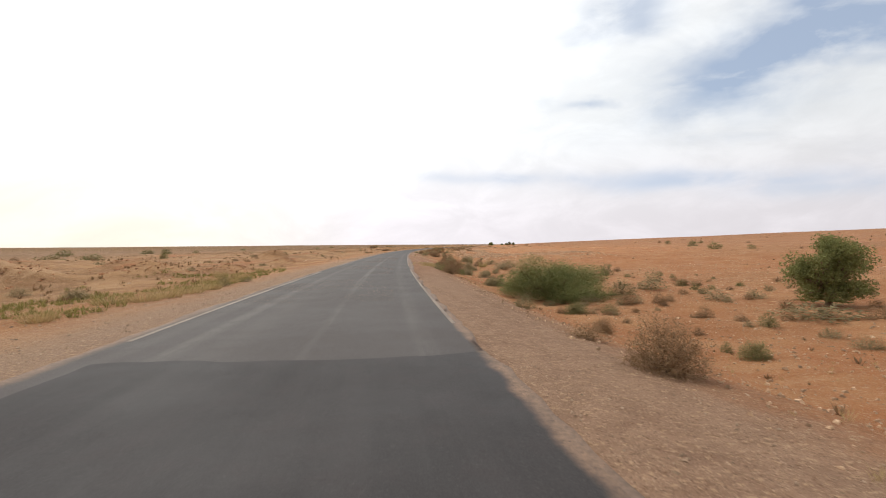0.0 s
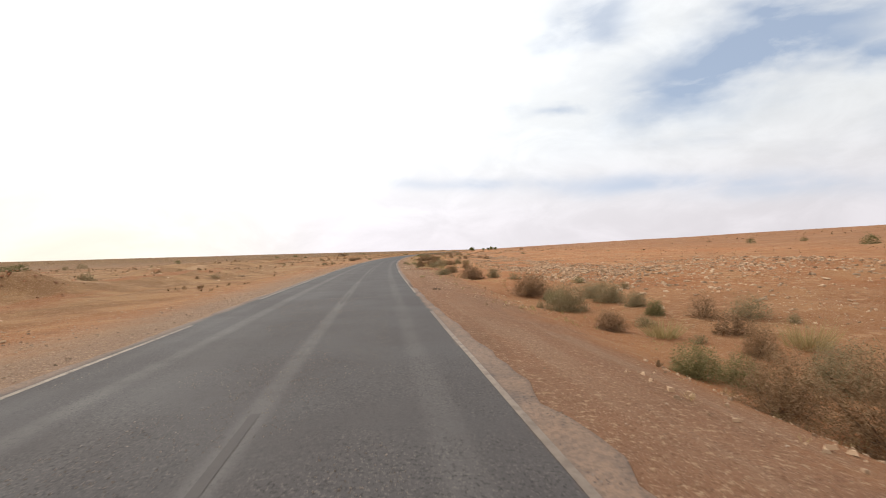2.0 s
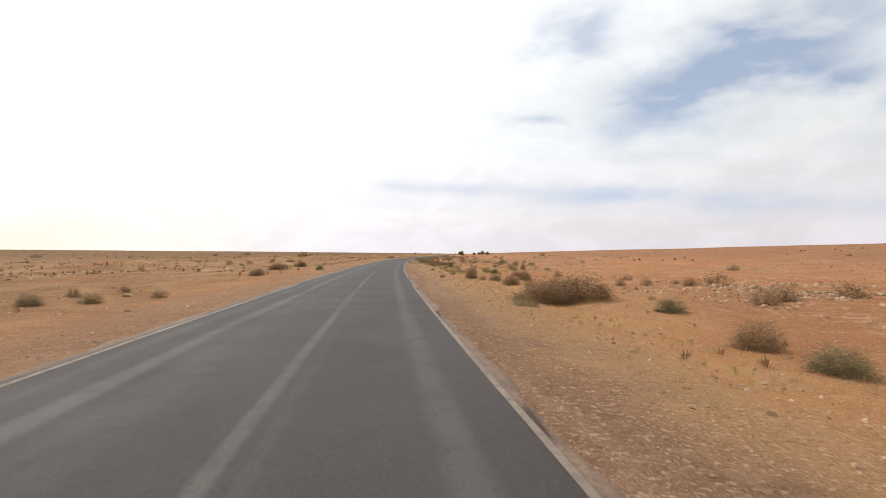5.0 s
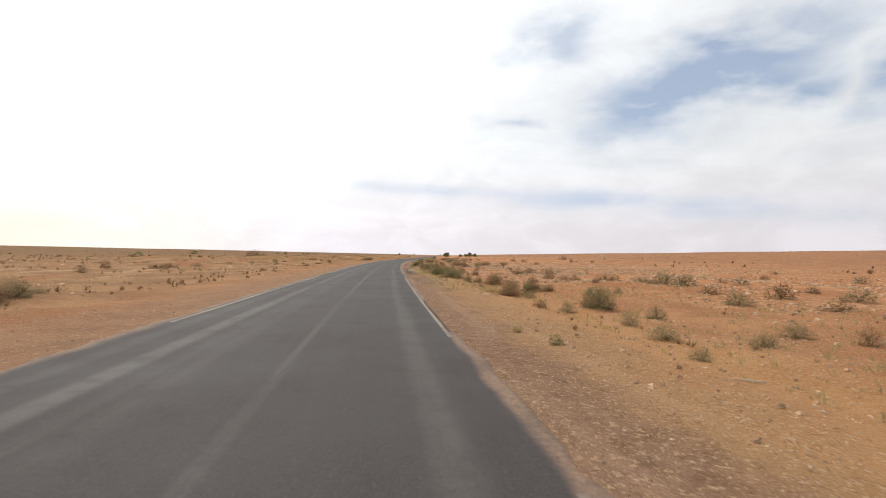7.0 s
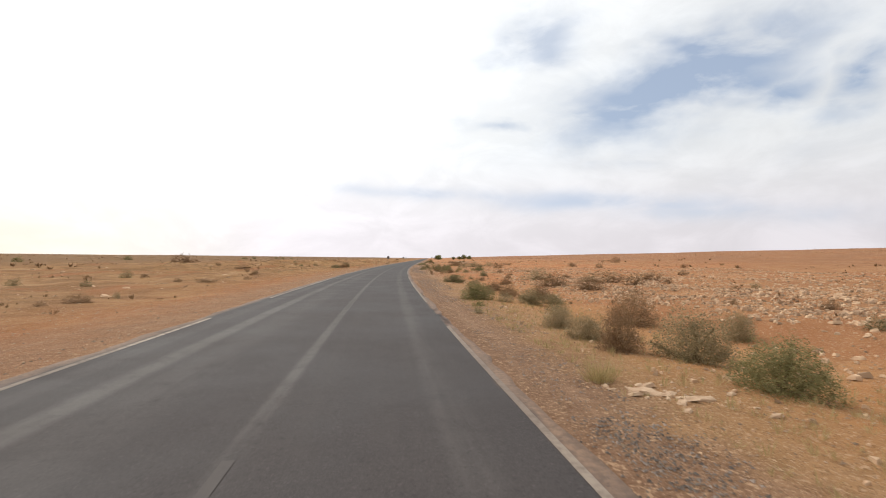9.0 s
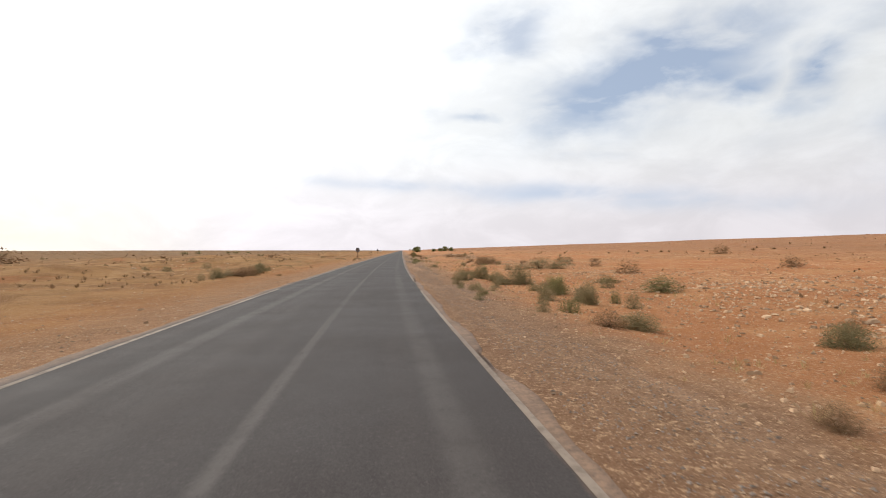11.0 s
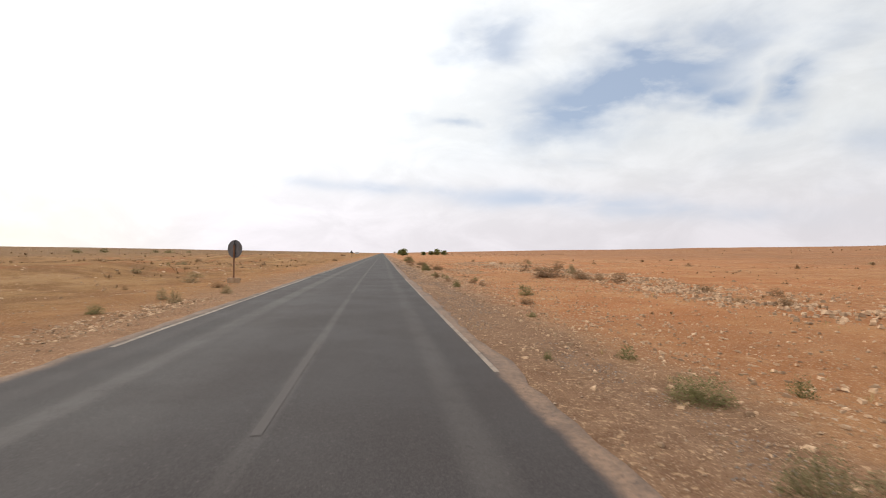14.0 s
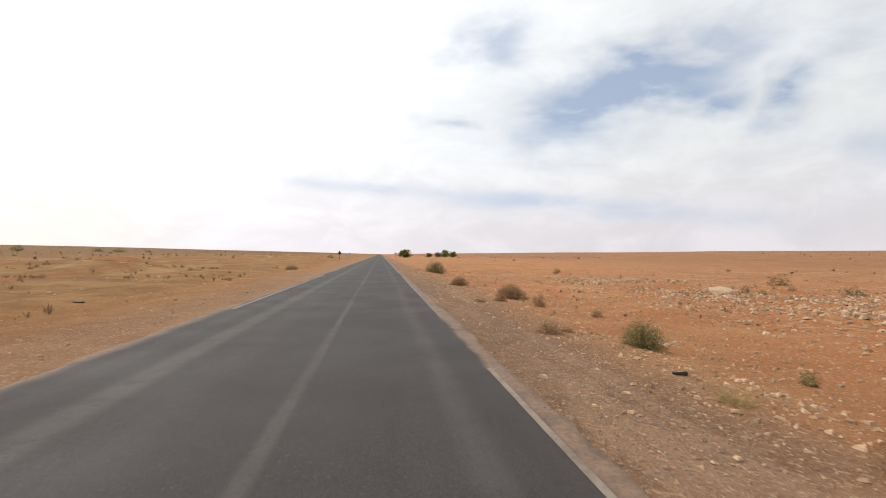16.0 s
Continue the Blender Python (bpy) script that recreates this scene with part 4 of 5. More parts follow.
for s, n, w, h in (
    (293.8, 10.5, 1.51, 0.60), (294.0, -10.3, 0.97, 0.52), (294.4, 9.7, 0.78, 0.53), (295.3, -10.4, 1.06, 0.92), (296.2, -19.6, 0.78, 0.38), (296.8, -10.6, 0.97, 0.39), (297.3, 15.3, 1.85, 0.82), (297.6, 3.8, 0.90, 0.32),
    (299.2, -11.2, 0.55, 0.27), (299.5, -19.5, 1.06, 0.57), (299.6, -10.8, 0.45, 0.32), (299.9, 4.0, 0.55, 0.20), (302.6, -11.6, 0.39, 0.26), (303.2, -11.4, 0.27, 0.21), (304.2, 14.6, 0.63, 0.38), (304.3, 7.4, 0.51, 0.43),
    (304.4, -18.0, 1.03, 0.70), (305.3, 11.2, 0.71, 0.52), (306.3, 16.2, 0.93, 0.52), (307.0, 7.6, 0.56, 0.40), (309.3, 16.5, 0.73, 0.36), (310.0, 7.3, 0.15, 0.15), (314.7, 12.4, 0.65, 0.49),
):
    shrub("grey", s, n, w, h)
for s, n, w, h in (
    (315.6, 7.2, 0.25, 0.16), (319.2, 2.7, 0.18, 0.15), (320.5, -11.2, 0.27, 0.16), (322.3, -26.6, 1.41, 0.75), (328.7, 2.7, 0.48, 0.34), (328.8, 3.3, 0.26, 0.14), (341.5, -6.1, 0.48, 0.41), (341.7, -23.2, 1.27, 0.68),
    (342.8, -7.0, 0.37, 0.40), (344.5, -5.5, 0.45, 0.30), (354.3, -10.4, 0.90, 0.31), (358.5, -15.2, 0.71, 0.35), (360.7, -12.5, 1.23, 0.37), (364.2, 15.7, 0.85, 0.95), (370.9, 15.7, 0.54, 0.32), (385.5, -23.5, 0.53, 0.42),
    (386.1, -24.8, 0.54, 0.42), (386.6, -23.2, 0.55, 0.39), (391.5, -25.1, 0.90, 0.45), (392.6, 20.9, 1.00, 0.50), (404.9, -19.9, 0.50, 0.33),
):
    shrub("grey", s, n, w, h)
for s, n, w, h in (
    (5.7, 3.5, 1.07, 0.72), (8.1, 3.5, 0.79, 0.30), (14.4, 6.7, 0.71, 0.53), (16.1, 12.7, 0.61, 0.29), (16.6, 8.6, 0.41, 0.21), (17.5, 11.9, 0.55, 0.22), (19.0, 9.0, 0.47, 0.23), (20.7, 7.6, 0.42, 0.33),
    (21.6, 12.7, 0.67, 0.53), (22.1, 11.5, 0.81, 0.49), (28.7, 18.4, 1.42, 0.50), (30.3, 3.8, 1.30, 0.84), (35.9, 10.4, 1.58, 1.25), (42.2, 12.2, 0.97, 0.60), (45.5, 9.0, 0.58, 0.26), (49.7, 11.5, 0.59, 0.39),
    (50.7, 6.4, 1.81, 1.41), (51.0, 4.9, 1.21, 0.91), (55.3, 8.3, 0.75, 0.75), (57.8, 9.7, 1.26, 0.67), (58.6, 6.5, 0.97, 0.64), (59.9, 10.3, 1.00, 0.82), (60.8, -18.3, 0.59, 0.38), (62.9, -20.5, 0.81, 0.46),
):
    shrub("dry", s, n, w, h)
for s, n, w, h in (
    (66.9, 6.8, 1.75, 1.10), (68.3, -19.6, 0.61, 0.36), (75.2, 5.6, 1.45, 0.92), (83.0, 5.3, 1.04, 0.61), (87.2, -15.2, 0.46, 0.23), (91.0, -20.0, 1.01, 0.40), (92.7, 8.0, 0.78, 0.70), (93.4, 3.6, 0.87, 0.79),
    (94.6, -28.3, 1.14, 0.57), (96.1, -20.3, 0.68, 0.45), (101.7, 6.7, 0.49, 0.43), (104.1, 4.9, 1.13, 0.57), (104.5, 7.8, 1.46, 0.73), (105.2, 5.1, 1.06, 0.55), (105.7, 12.2, 0.53, 0.32), (105.9, 5.6, 1.53, 0.68),
    (106.9, 4.7, 0.63, 0.31), (111.0, 6.5, 1.59, 0.53), (113.1, 6.9, 1.53, 0.64), (116.1, 6.6, 0.94, 0.70), (120.2, 7.2, 0.85, 0.51), (123.5, 15.7, 1.35, 0.66), (129.8, 15.5, 1.19, 0.59), (131.2, 5.4, 2.04, 0.74),
):
    shrub("dry", s, n, w, h)
for s, n, w, h in (
    (132.2, 6.7, 2.86, 0.95), (133.2, -27.4, 1.81, 0.36), (135.2, 14.6, 1.42, 0.63), (136.0, -12.3, 0.62, 0.39), (138.5, -11.7, 0.64, 0.32), (142.7, -26.3, 1.69, 0.51), (145.3, -23.0, 1.80, 0.48), (150.4, -9.2, 1.21, 0.54),
    (159.4, 5.2, 0.28, 0.13), (161.4, -22.6, 0.64, 0.40), (161.8, 12.9, 0.60, 0.60), (163.8, 5.4, 0.54, 0.22), (164.1, -11.2, 1.78, 0.67), (165.6, 12.7, 1.16, 0.54), (170.4, 9.5, 0.44, 0.39), (175.1, 16.3, 1.08, 0.37),
    (176.1, 14.7, 0.95, 0.48), (177.2, 5.1, 0.55, 0.27), (177.9, -11.9, 1.83, 0.61), (180.3, 16.4, 1.17, 0.75), (181.3, 18.8, 0.62, 0.35), (181.5, 5.2, 1.16, 0.58), (182.4, 14.7, 0.89, 0.44), (184.4, 7.9, 0.47, 0.33),
):
    shrub("dry", s, n, w, h)
for s, n, w, h in (
    (184.9, 7.2, 0.82, 0.44), (185.4, 6.3, 0.86, 0.46), (186.3, 4.9, 0.30, 0.23), (187.8, 11.7, 0.45, 0.27), (188.0, 19.4, 0.65, 0.33), (188.7, 15.3, 1.64, 0.33), (189.3, 6.3, 1.13, 0.70), (189.7, 8.7, 0.78, 0.43),
    (190.7, 5.6, 0.61, 0.45), (192.0, 14.3, 1.61, 0.57), (192.2, -22.9, 1.16, 0.70), (192.9, 12.5, 0.84, 0.48), (193.8, 3.8, 0.41, 0.23), (195.7, 12.8, 1.01, 0.41), (197.3, 10.9, 0.28, 0.15),
    (197.9, 12.4, 0.98, 0.65), (198.5, 9.2, 0.41, 0.25), (199.1, -21.7, 0.82, 0.76), (200.0, 4.9, 0.70, 0.44), (200.4, 8.7, 0.65, 0.34), (202.8, 13.9, 1.35, 0.71), (203.9, -22.8, 0.83, 0.73), (204.5, 11.7, 1.28, 0.58),
):
    shrub("dry", s, n, w, h)
for s, n, w, h in (
    (205.7, 8.0, 0.74, 0.49), (205.9, 13.2, 1.15, 0.63), (206.5, 6.4, 0.41, 0.32), (207.2, -10.3, 0.33, 0.17), (208.7, 7.1, 1.12, 0.56), (208.9, -21.2, 1.98, 0.53), (211.6, 12.7, 0.46, 0.33), (214.1, -22.5, 1.75, 0.58),
    (214.3, 9.5, 0.64, 0.30), (216.3, 3.8, 0.75, 0.67), (220.7, 6.3, 1.33, 0.88), (221.8, 13.2, 0.61, 0.36), (223.7, 11.5, 0.30, 0.26), (226.7, -11.9, 0.39, 0.19), (227.7, 6.1, 1.05, 0.66), (228.1, -11.5, 0.95, 0.34),
    (229.8, -22.1, 1.48, 0.44), (230.9, 5.8, 0.63, 0.46), (231.1, 11.9, 0.35, 0.27), (231.4, 17.4, 0.57, 0.28), (233.9, 10.7, 1.83, 0.82), (235.3, 14.0, 1.30, 0.65), (236.9, 9.7, 2.03, 0.85), (237.1, 17.1, 0.63, 0.42),
):
    shrub("dry", s, n, w, h)
for s, n, w, h in (
    (239.8, 14.3, 2.59, 0.81), (240.2, 17.6, 1.99, 0.66), (243.7, -12.9, 1.57, 0.31), (249.2, -11.8, 0.83, 0.28), (249.5, 25.5, 0.95, 0.51), (273.1, 39.0, 1.16, 0.62), (275.9, -21.3, 2.31, 0.62),
    (276.9, 28.5, 1.46, 0.81), (284.3, 15.0, 1.78, 0.80), (285.5, 27.3, 1.57, 0.84), (287.7, -7.1, 0.41, 0.18), (289.8, -10.4, 1.25, 0.55), (290.4, -10.3, 0.57, 0.70), (291.1, -9.9, 1.07, 0.85),
    (292.5, 6.0, 0.42, 0.34), (294.6, 17.2, 1.19, 0.47), (300.3, 19.6, 1.23, 0.49), (301.4, -35.5, 1.34, 0.67), (303.5, -7.8, 0.28, 0.22),
):
    shrub("dry", s, n, w, h)
for s, n, w, h in (
    (304.6, 17.7, 0.97, 0.78), (305.6, 9.5, 2.11, 0.88), (306.8, 10.3, 2.65, 0.92), (307.3, 15.4, 0.39, 0.26), (308.4, 9.7, 1.11, 0.78), (309.0, 20.1, 1.09, 0.73), (309.6, 14.8, 0.57, 0.38), (311.9, 8.9, 0.65, 0.30),
    (312.7, 16.0, 0.51, 0.28), (314.2, 10.6, 0.42, 0.25), (315.8, 9.8, 0.85, 0.46), (316.4, 12.1, 0.36, 0.25), (316.5, -6.7, 0.22, 0.14), (317.9, 10.3, 0.59, 0.39), (325.7, 50.4, 2.94, 1.61), (326.0, 21.1, 0.55, 0.31),
    (326.5, -54.3, 6.25, 2.34), (328.5, 4.3, 0.34, 0.17), (332.8, -6.4, 0.48, 0.28), (336.2, -20.1, 1.17, 0.47), (336.6, 28.6, 0.69, 0.46), (339.7, 12.7, 0.53, 0.36), (340.7, 11.9, 0.38, 0.28), (341.0, 4.7, 0.50, 0.25),
):
    shrub("dry", s, n, w, h)
for s, n, w, h in (
    (342.8, 15.2, 0.53, 0.36), (343.6, -27.2, 1.00, 0.57), (344.8, 13.7, 0.95, 0.36), (347.9, -6.9, 0.53, 0.29), (348.5, -10.9, 0.30, 0.17), (351.5, 5.5, 0.46, 0.25), (351.7, 3.7, 0.33, 0.21),
    (352.6, 13.9, 0.95, 0.65), (353.2, 5.3, 0.52, 0.28), (353.4, -23.2, 1.40, 0.56), (354.1, 13.4, 0.83, 0.52), (355.5, 3.5, 0.46, 0.33), (355.9, 13.0, 1.46, 0.44), (358.4, 13.8, 1.07, 0.43), (358.5, 11.7, 2.35, 0.80),
    (360.0, 6.3, 0.19, 0.15), (361.3, 6.2, 0.40, 0.25), (366.8, 15.0, 0.55, 0.31), (368.6, 16.2, 1.14, 1.02), (370.4, 4.0, 0.48, 0.48),
):
    shrub("dry", s, n, w, h)
for s, n, w, h in (
    (370.4, 14.8, 0.78, 0.44), (370.8, 6.7, 0.23, 0.17), (371.0, 13.8, 1.01, 0.48), (376.0, 5.9, 1.22, 0.56), (376.8, 4.0, 0.54, 0.25), (377.1, 15.7, 0.71, 0.41), (377.2, 4.6, 0.74, 0.37), (379.3, 15.8, 0.41, 0.32),
    (379.6, 16.9, 0.65, 0.47), (382.6, 12.3, 0.39, 0.26), (383.5, 3.5, 0.60, 0.29), (383.7, 4.0, 0.37, 0.12), (385.6, -13.9, 0.75, 0.38), (387.4, 6.4, 0.37, 0.27), (390.0, 5.5, 0.59, 0.49), (390.1, 3.4, 0.39, 0.20),
    (390.4, 4.2, 0.50, 0.34), (393.1, 5.4, 1.30, 0.52), (393.1, 16.9, 0.50, 0.25), (394.6, 17.3, 0.54, 0.43), (394.9, 20.0, 0.42, 0.22), (395.7, 6.0, 1.21, 0.48), (398.1, 22.2, 1.28, 0.73), (398.6, -26.2, 0.53, 0.42),
):
    shrub("dry", s, n, w, h)
for s, n, w, h in (
    (399.5, 4.2, 0.92, 0.52), (403.6, -8.9, 0.33, 0.23), (408.2, -29.4, 0.93, 0.47), (418.9, -16.8, 0.50, 0.30), (422.7, 18.5, 0.90, 0.60), (427.7, -9.6, 1.53, 0.49), (541.8, -17.0, 2.70, 1.16),
):
    shrub("dry", s, n, w, h)
for s, n, w, h in (
    (11.5, -7.6, 0.74, 0.37), (15.3, -8.2, 1.01, 0.40), (15.6, -7.4, 1.03, 0.38), (16.6, -7.2, 1.11, 0.44), (18.0, -7.1, 1.21, 0.44), (19.7, -6.9, 0.89, 0.44), (23.8, -7.5, 0.81, 0.40), (26.7, -9.7, 0.83, 0.50),
    (26.8, -8.8, 0.68, 0.51), (28.0, -8.3, 0.92, 0.44), (30.4, -10.3, 0.83, 0.52), (34.4, -7.6, 0.50, 0.31), (36.2, -8.4, 0.58, 0.36), (37.1, -9.9, 0.61, 0.46), (39.0, 3.2, 0.30, 0.24), (39.2, 3.7, 0.38, 0.25),
    (39.3, 3.2, 0.39, 0.29), (39.9, 3.1, 0.42, 0.28), (55.8, 10.0, 1.06, 0.80), (57.7, 7.5, 0.91, 0.61), (73.7, 2.4, 0.31, 0.19), (92.9, 5.6, 0.62, 0.39), (96.8, 4.3, 0.37, 0.37), (101.0, 9.3, 0.47, 0.47),
):
    tuft(s, n, w, h)
for s, n, w, h in (
    (164.7, 6.4, 1.05, 0.52), (171.3, 2.7, 0.22, 0.20), (182.5, 4.6, 0.75, 0.32), (183.2, 5.7, 0.70, 0.47), (195.4, 3.7, 0.72, 0.24), (202.9, 3.1, 0.43, 0.18), (205.3, 3.2, 0.60, 0.25), (214.3, 2.5, 0.40, 0.32),
    (279.7, 8.6, 0.79, 0.63), (302.3, 9.1, 0.45, 0.22), (313.2, 5.4, 0.47, 0.32), (378.6, 3.9, 0.38, 0.19),
):
    tuft(s, n, w, h)

for s, n, w, h in (
    (39.8, 3.8, 0.55, 0.42), (41.2, 4.4, 0.60, 0.48), (45.5, 6.2, 0.95, 0.52), (42.3, 3.9, 0.42, 0.26), (40.4, 4.3, 0.42, 0.34), (43.4, 5.0, 0.62, 0.42), (46.5, 5.4, 0.75, 0.36), (274.1, 2.9, 0.36, 0.22), (48.6, 4.3, 0.42, 0.30),
):
    shrub("green", s, n, w, h)
for s, n, w, h in (
    (45.0, 8.6, 1.05, 0.48), (51.2, 11.3, 1.75, 0.72), (49.0, 13.4, 0.55, 0.40), (48.7, 10.4, 0.60, 0.30), (47.4, 5.9, 0.90, 0.50), (273.1, 3.2, 0.30, 0.34), (273.0, 3.4, 0.24, 0.20), (279.4, 5.8, 0.95, 0.45), (270.9, 3.1, 0.36, 0.32),
):
    shrub("grey", s, n, w, h)

# shrubs on the stretches between, as thick as on either side
for s0, s1, n0, n1, count in ((228, 240, 3.8, 6.0, 12), (48, 60, 5.0, 8.5, 5)):
    for k in range(count):
        u = plant_rng.random()
        s, n, size = s0 + (s1 - s0) * (k + u) / count, plant_rng.uniform(n0, n1), plant_rng.uniform(0.4, 0.95)
        shrub(plant_rng.choice(("grey", "grey", "dry")), s, n, size, size * plant_rng.uniform(0.5, 0.75))
for a, b, count in ((118, 150, 34), (238, 266, 30)):
    for k in range(count):
        s, n, size = plant_rng.uniform(a, b), plant_rng.choice((1, 1, 1, -1)) * plant_rng.uniform(3.4, 15), plant_rng.uniform(0.35, 1.0)
        shrub(plant_rng.choice(("grey", "dry", "dry")), s, n if n > 0 else n - 6, size, size * plant_rng.uniform(0.45, 0.7))

for k in range(85):
    size = plant_rng.uniform(0.25, 0.75)
    shrub(plant_rng.choice(("dry", "dry", "grey", "green")), plant_rng.uniform(13, 42), plant_rng.uniform(8.5, 25), size, size * plant_rng.uniform(0.5, 0.75), label="small shrub dotted over the sandy hollow")

# ---- rocks: run, offset, width, height ----
for s, n, w, h in ((92.7, 7.3, 0.34, 0.28), (180.7, 3.9, 0.19, 0.14), (180.6, 6.6, 0.14, 0.11), (190.1, 3.6, 0.13, 0.06), (201.6, 3.5, 0.09, 0.08),
                   (326.9, 4.5, 0.25, 0.15), (355.1, 3.6, 0.18, 0.12), (356.6, 6.6, 0.30, 0.14), (394.9, 16.3, 1.7, 0.42)):
    rock(s, n, w, h)
SLAB_SPOTS = ((355.0, 4.0, 0.55, 0.24), (88.4, 2.0, 0.58, 0.10), (90.2, 2.0, 0.71, 0.08), (103.6, 2.7, 0.77, 0.06), (180.5, 4.0, 0.23, 0.07), (191.0, 2.9, 0.24, 0.11), (190.7, 3.2, 0.46, 0.07),
                   (204.2, 2.8, 0.87, 0.14), (206.3, 2.2, 0.88, 0.06), (209.9, 2.3, 0.68, 0.07), (213.8, 2.8, 0.43, 0.05), (213.5, 3.2, 0.36, 0.05), (323.6, 5.7, 1.0, 0.10),
                   (322.4, 5.8, 0.21, 0.07), (321.7, 6.2, 0.29, 0.07), (320.7, 6.0, 0.34, 0.06), (320.4, 6.5, 0.33, 0.09), (367.4, 4.1, 0.46, 0.06), (367.6, 5.8, 0.38, 0.12), (383.2, 5.9, 0.36, 0.06))
for s, n, w, h in SLAB_SPOTS:
    rock(s, n, w, h, True)


# ---- loose stones and gravel ----
def scatter(name, label, mat, count, seed, pick, size, flat=0.55, coarse=False, blocks=0, bed=ground_z):
    """Many small angular stones in one mesh."""
    rng = np.random.RandomState(seed)
    bm = bmesh.new()
    bmesh.ops.create_icosphere(bm, subdivisions=1, radius=0.5)
    unit = np.array([v.co[:] for v in bm.verts])
    tri = np.array([[v.index for v in f.verts] for f in bm.faces])
    bm.free()
    if coarse:
        unit = np.array([(0.55, 0, -0.1), (-0.28, 0.48, -0.1), (-0.28, -0.48, -0.1), (0, 0, 0.5)])
        tri = np.array([(0, 1, 3), (1, 2, 3), (2, 0, 3)])
    if blocks:
        ring = [(math.cos(0.2 + 2 * math.pi * k / blocks), math.sin(0.2 + 2 * math.pi * k / blocks)) for k in range(blocks)]
        unit = np.array([(0.55 * a, 0.55 * b, -0.3) for a, b in ring] + [(0.34 * a, 0.34 * b, 0.42) for a, b in ring])
        tri = np.array([t for k in range(blocks) for t in ((k, (k + 1) % blocks, blocks + (k + 1) % blocks), (k, blocks + (k + 1) % blocks, blocks + k))] + [(blocks, blocks + k, blocks + k + 1) for k in range(1, blocks - 1)])
    s, n = pick(rng, count)
    x, y = spot(s, n)
    z = bed(s, n)
    m = len(s)
    r = size(rng, m)
    jag = 1 + rng.uniform(-0.32, 0.32, (m, len(unit), 1))
    turn = rng.uniform(0, 2 * math.pi, m)
    c, d = np.cos(turn)[:, None], np.sin(turn)[:, None]
    long = rng.uniform(0.7, 1.5, m)[:, None]
    u = unit[None] * jag
    px, py = u[..., 0] * long, u[..., 1]
    pz = u[..., 2] * flat + (px * rng.uniform(-0.3, 0.3, (m, 1)) + py * rng.uniform(-0.3, 0.3, (m, 1)))
    v = np.stack((px * c - py * d, px * d + py * c, pz), -1) * r[:, None, None]
    v += np.stack((x, y, z + r * flat * 0.28), -1)[:, None, :]
    f = tri[None] + (np.arange(m) * len(unit))[:, None, None]
    return tagged(new(name, mesh_from(name, v.reshape(-1, 3), f.reshape(-1, 3), mat)), label, "stones", kind="stuff")


def verge_right(rng, count):
    s, n = rng.uniform(-3, 400, count), 1.6 + 5.5 * rng.rand(count) ** 1.3
    ok = (rng.rand(count) < 0.1 + 0.9 * smooth(s, 62, 95) + 0.9 * (1 - smooth(s, 18, 34))) | (n > 4.2)
    return s[ok], n[ok]


def verge_left(rng, count):
    return rng.uniform(-3, 400, count), -4.75 - 5.5 * rng.rand(count) ** 1.4


def banded(lo, hi, cut, seed):
    """Stones gathered into uneven drifts."""
    def pick(rng, count):
        s, n = rng.uniform(-3, 430, count * 4), lo + (hi - lo) * rng.rand(count * 4)
        x, y = spot(s, n)
        w = waves(x, y, 9, seed) + 0.6 * waves(x, y, 3.5, seed + 1)
        ok = np.nonzero(w > cut)[0][:count]
        return s[ok], n[ok]
    return pick


def windrow(a, b, n0, slope, half):
    """Stones pushed into a ragged band along the road."""
    def pick(rng, count):
        s = rng.uniform(a, b, count * 2)
        n = n0 + slope * (s - a) + half * rng.randn(count * 2) + 1.0 * waves(s, 0 * s, 11, 71)
        ok = np.nonzero(waves(s, n * 3, 5, 72) + 0.6 * waves(s, n, 1.7, 73) > -0.25)[0][:count]
        return s[ok], n[ok]
    return pick


def rubble(rng, count):
    u = rng.randn(count)
    return 86.9 - 0.35 * u + 0.55 * rng.randn(count), 5.0 + 1.25 * u + 0.5 * rng.randn(count)


scatter("verge_gravel", "small brown gravel on the road shoulder", PEBBLE, 62000, 1, verge_right, lambda g, m: 0.010 + 0.034 * g.rand(m) ** 3.6, 0.6, True)
scatter("verge_pebbles", "loose pale pebbles on the road shoulder", STONES, 30000, 41, lambda g, c: (g.uniform(60, 400, c), 2.2 + 6.0 * g.rand(c) ** 1.2), lambda g, m: 0.014 + 0.036 * g.rand(m) ** 2.6, 0.6, True)
scatter("verge_gravel", "small brown gravel on the road shoulder", PEBBLE, 36000, 2, verge_left, lambda g, m: 0.016 + 0.055 * g.rand(m) ** 3, 0.6, True)
scatter("stone_drift", "pale flat stones strewn over the soil", STONES, 18000, 3, banded(11.0, 48, 0.16, 21), lambda g, m: 0.035 + 0.11 * g.rand(m) ** 3, 0.4, blocks=4)
scatter("stone_drift", "dense pale flat stones on red soil", STONES, 12000, 10, lambda g, c: (g.uniform(211, 275, c), 9 + 33 * g.rand(c)), lambda g, m: 0.05 + 0.17 * g.rand(m) ** 2.8, 0.42, blocks=4)
scatter("stone_drift", "pale flat stones in a band on red soil", STONES, 2600, 18, lambda g, c: (76 + 6 * g.randn(c), 9 + 22 * g.rand(c)), lambda g, m: 0.08 + 0.22 * g.rand(m) ** 2.5, 0.4, blocks=4)
scatter("stone_drift", "small pale stones strewn over the soil", STONES, 34000, 7, banded(5.5, 45, 0.0, 21), lambda g, m: 0.022 + 0.075 * g.rand(m) ** 2.8, 0.5, blocks=3)
scatter("stone_drift", "pale stones on a low crest along the verge", STONES, 6500, 22, lambda g, c: (g.uniform(318, 402, c), 5.0 + 1.5 * g.randn(c)), lambda g, m: 0.02 + 0.1 * g.rand(m) ** 2.5, 0.45, blocks=3)
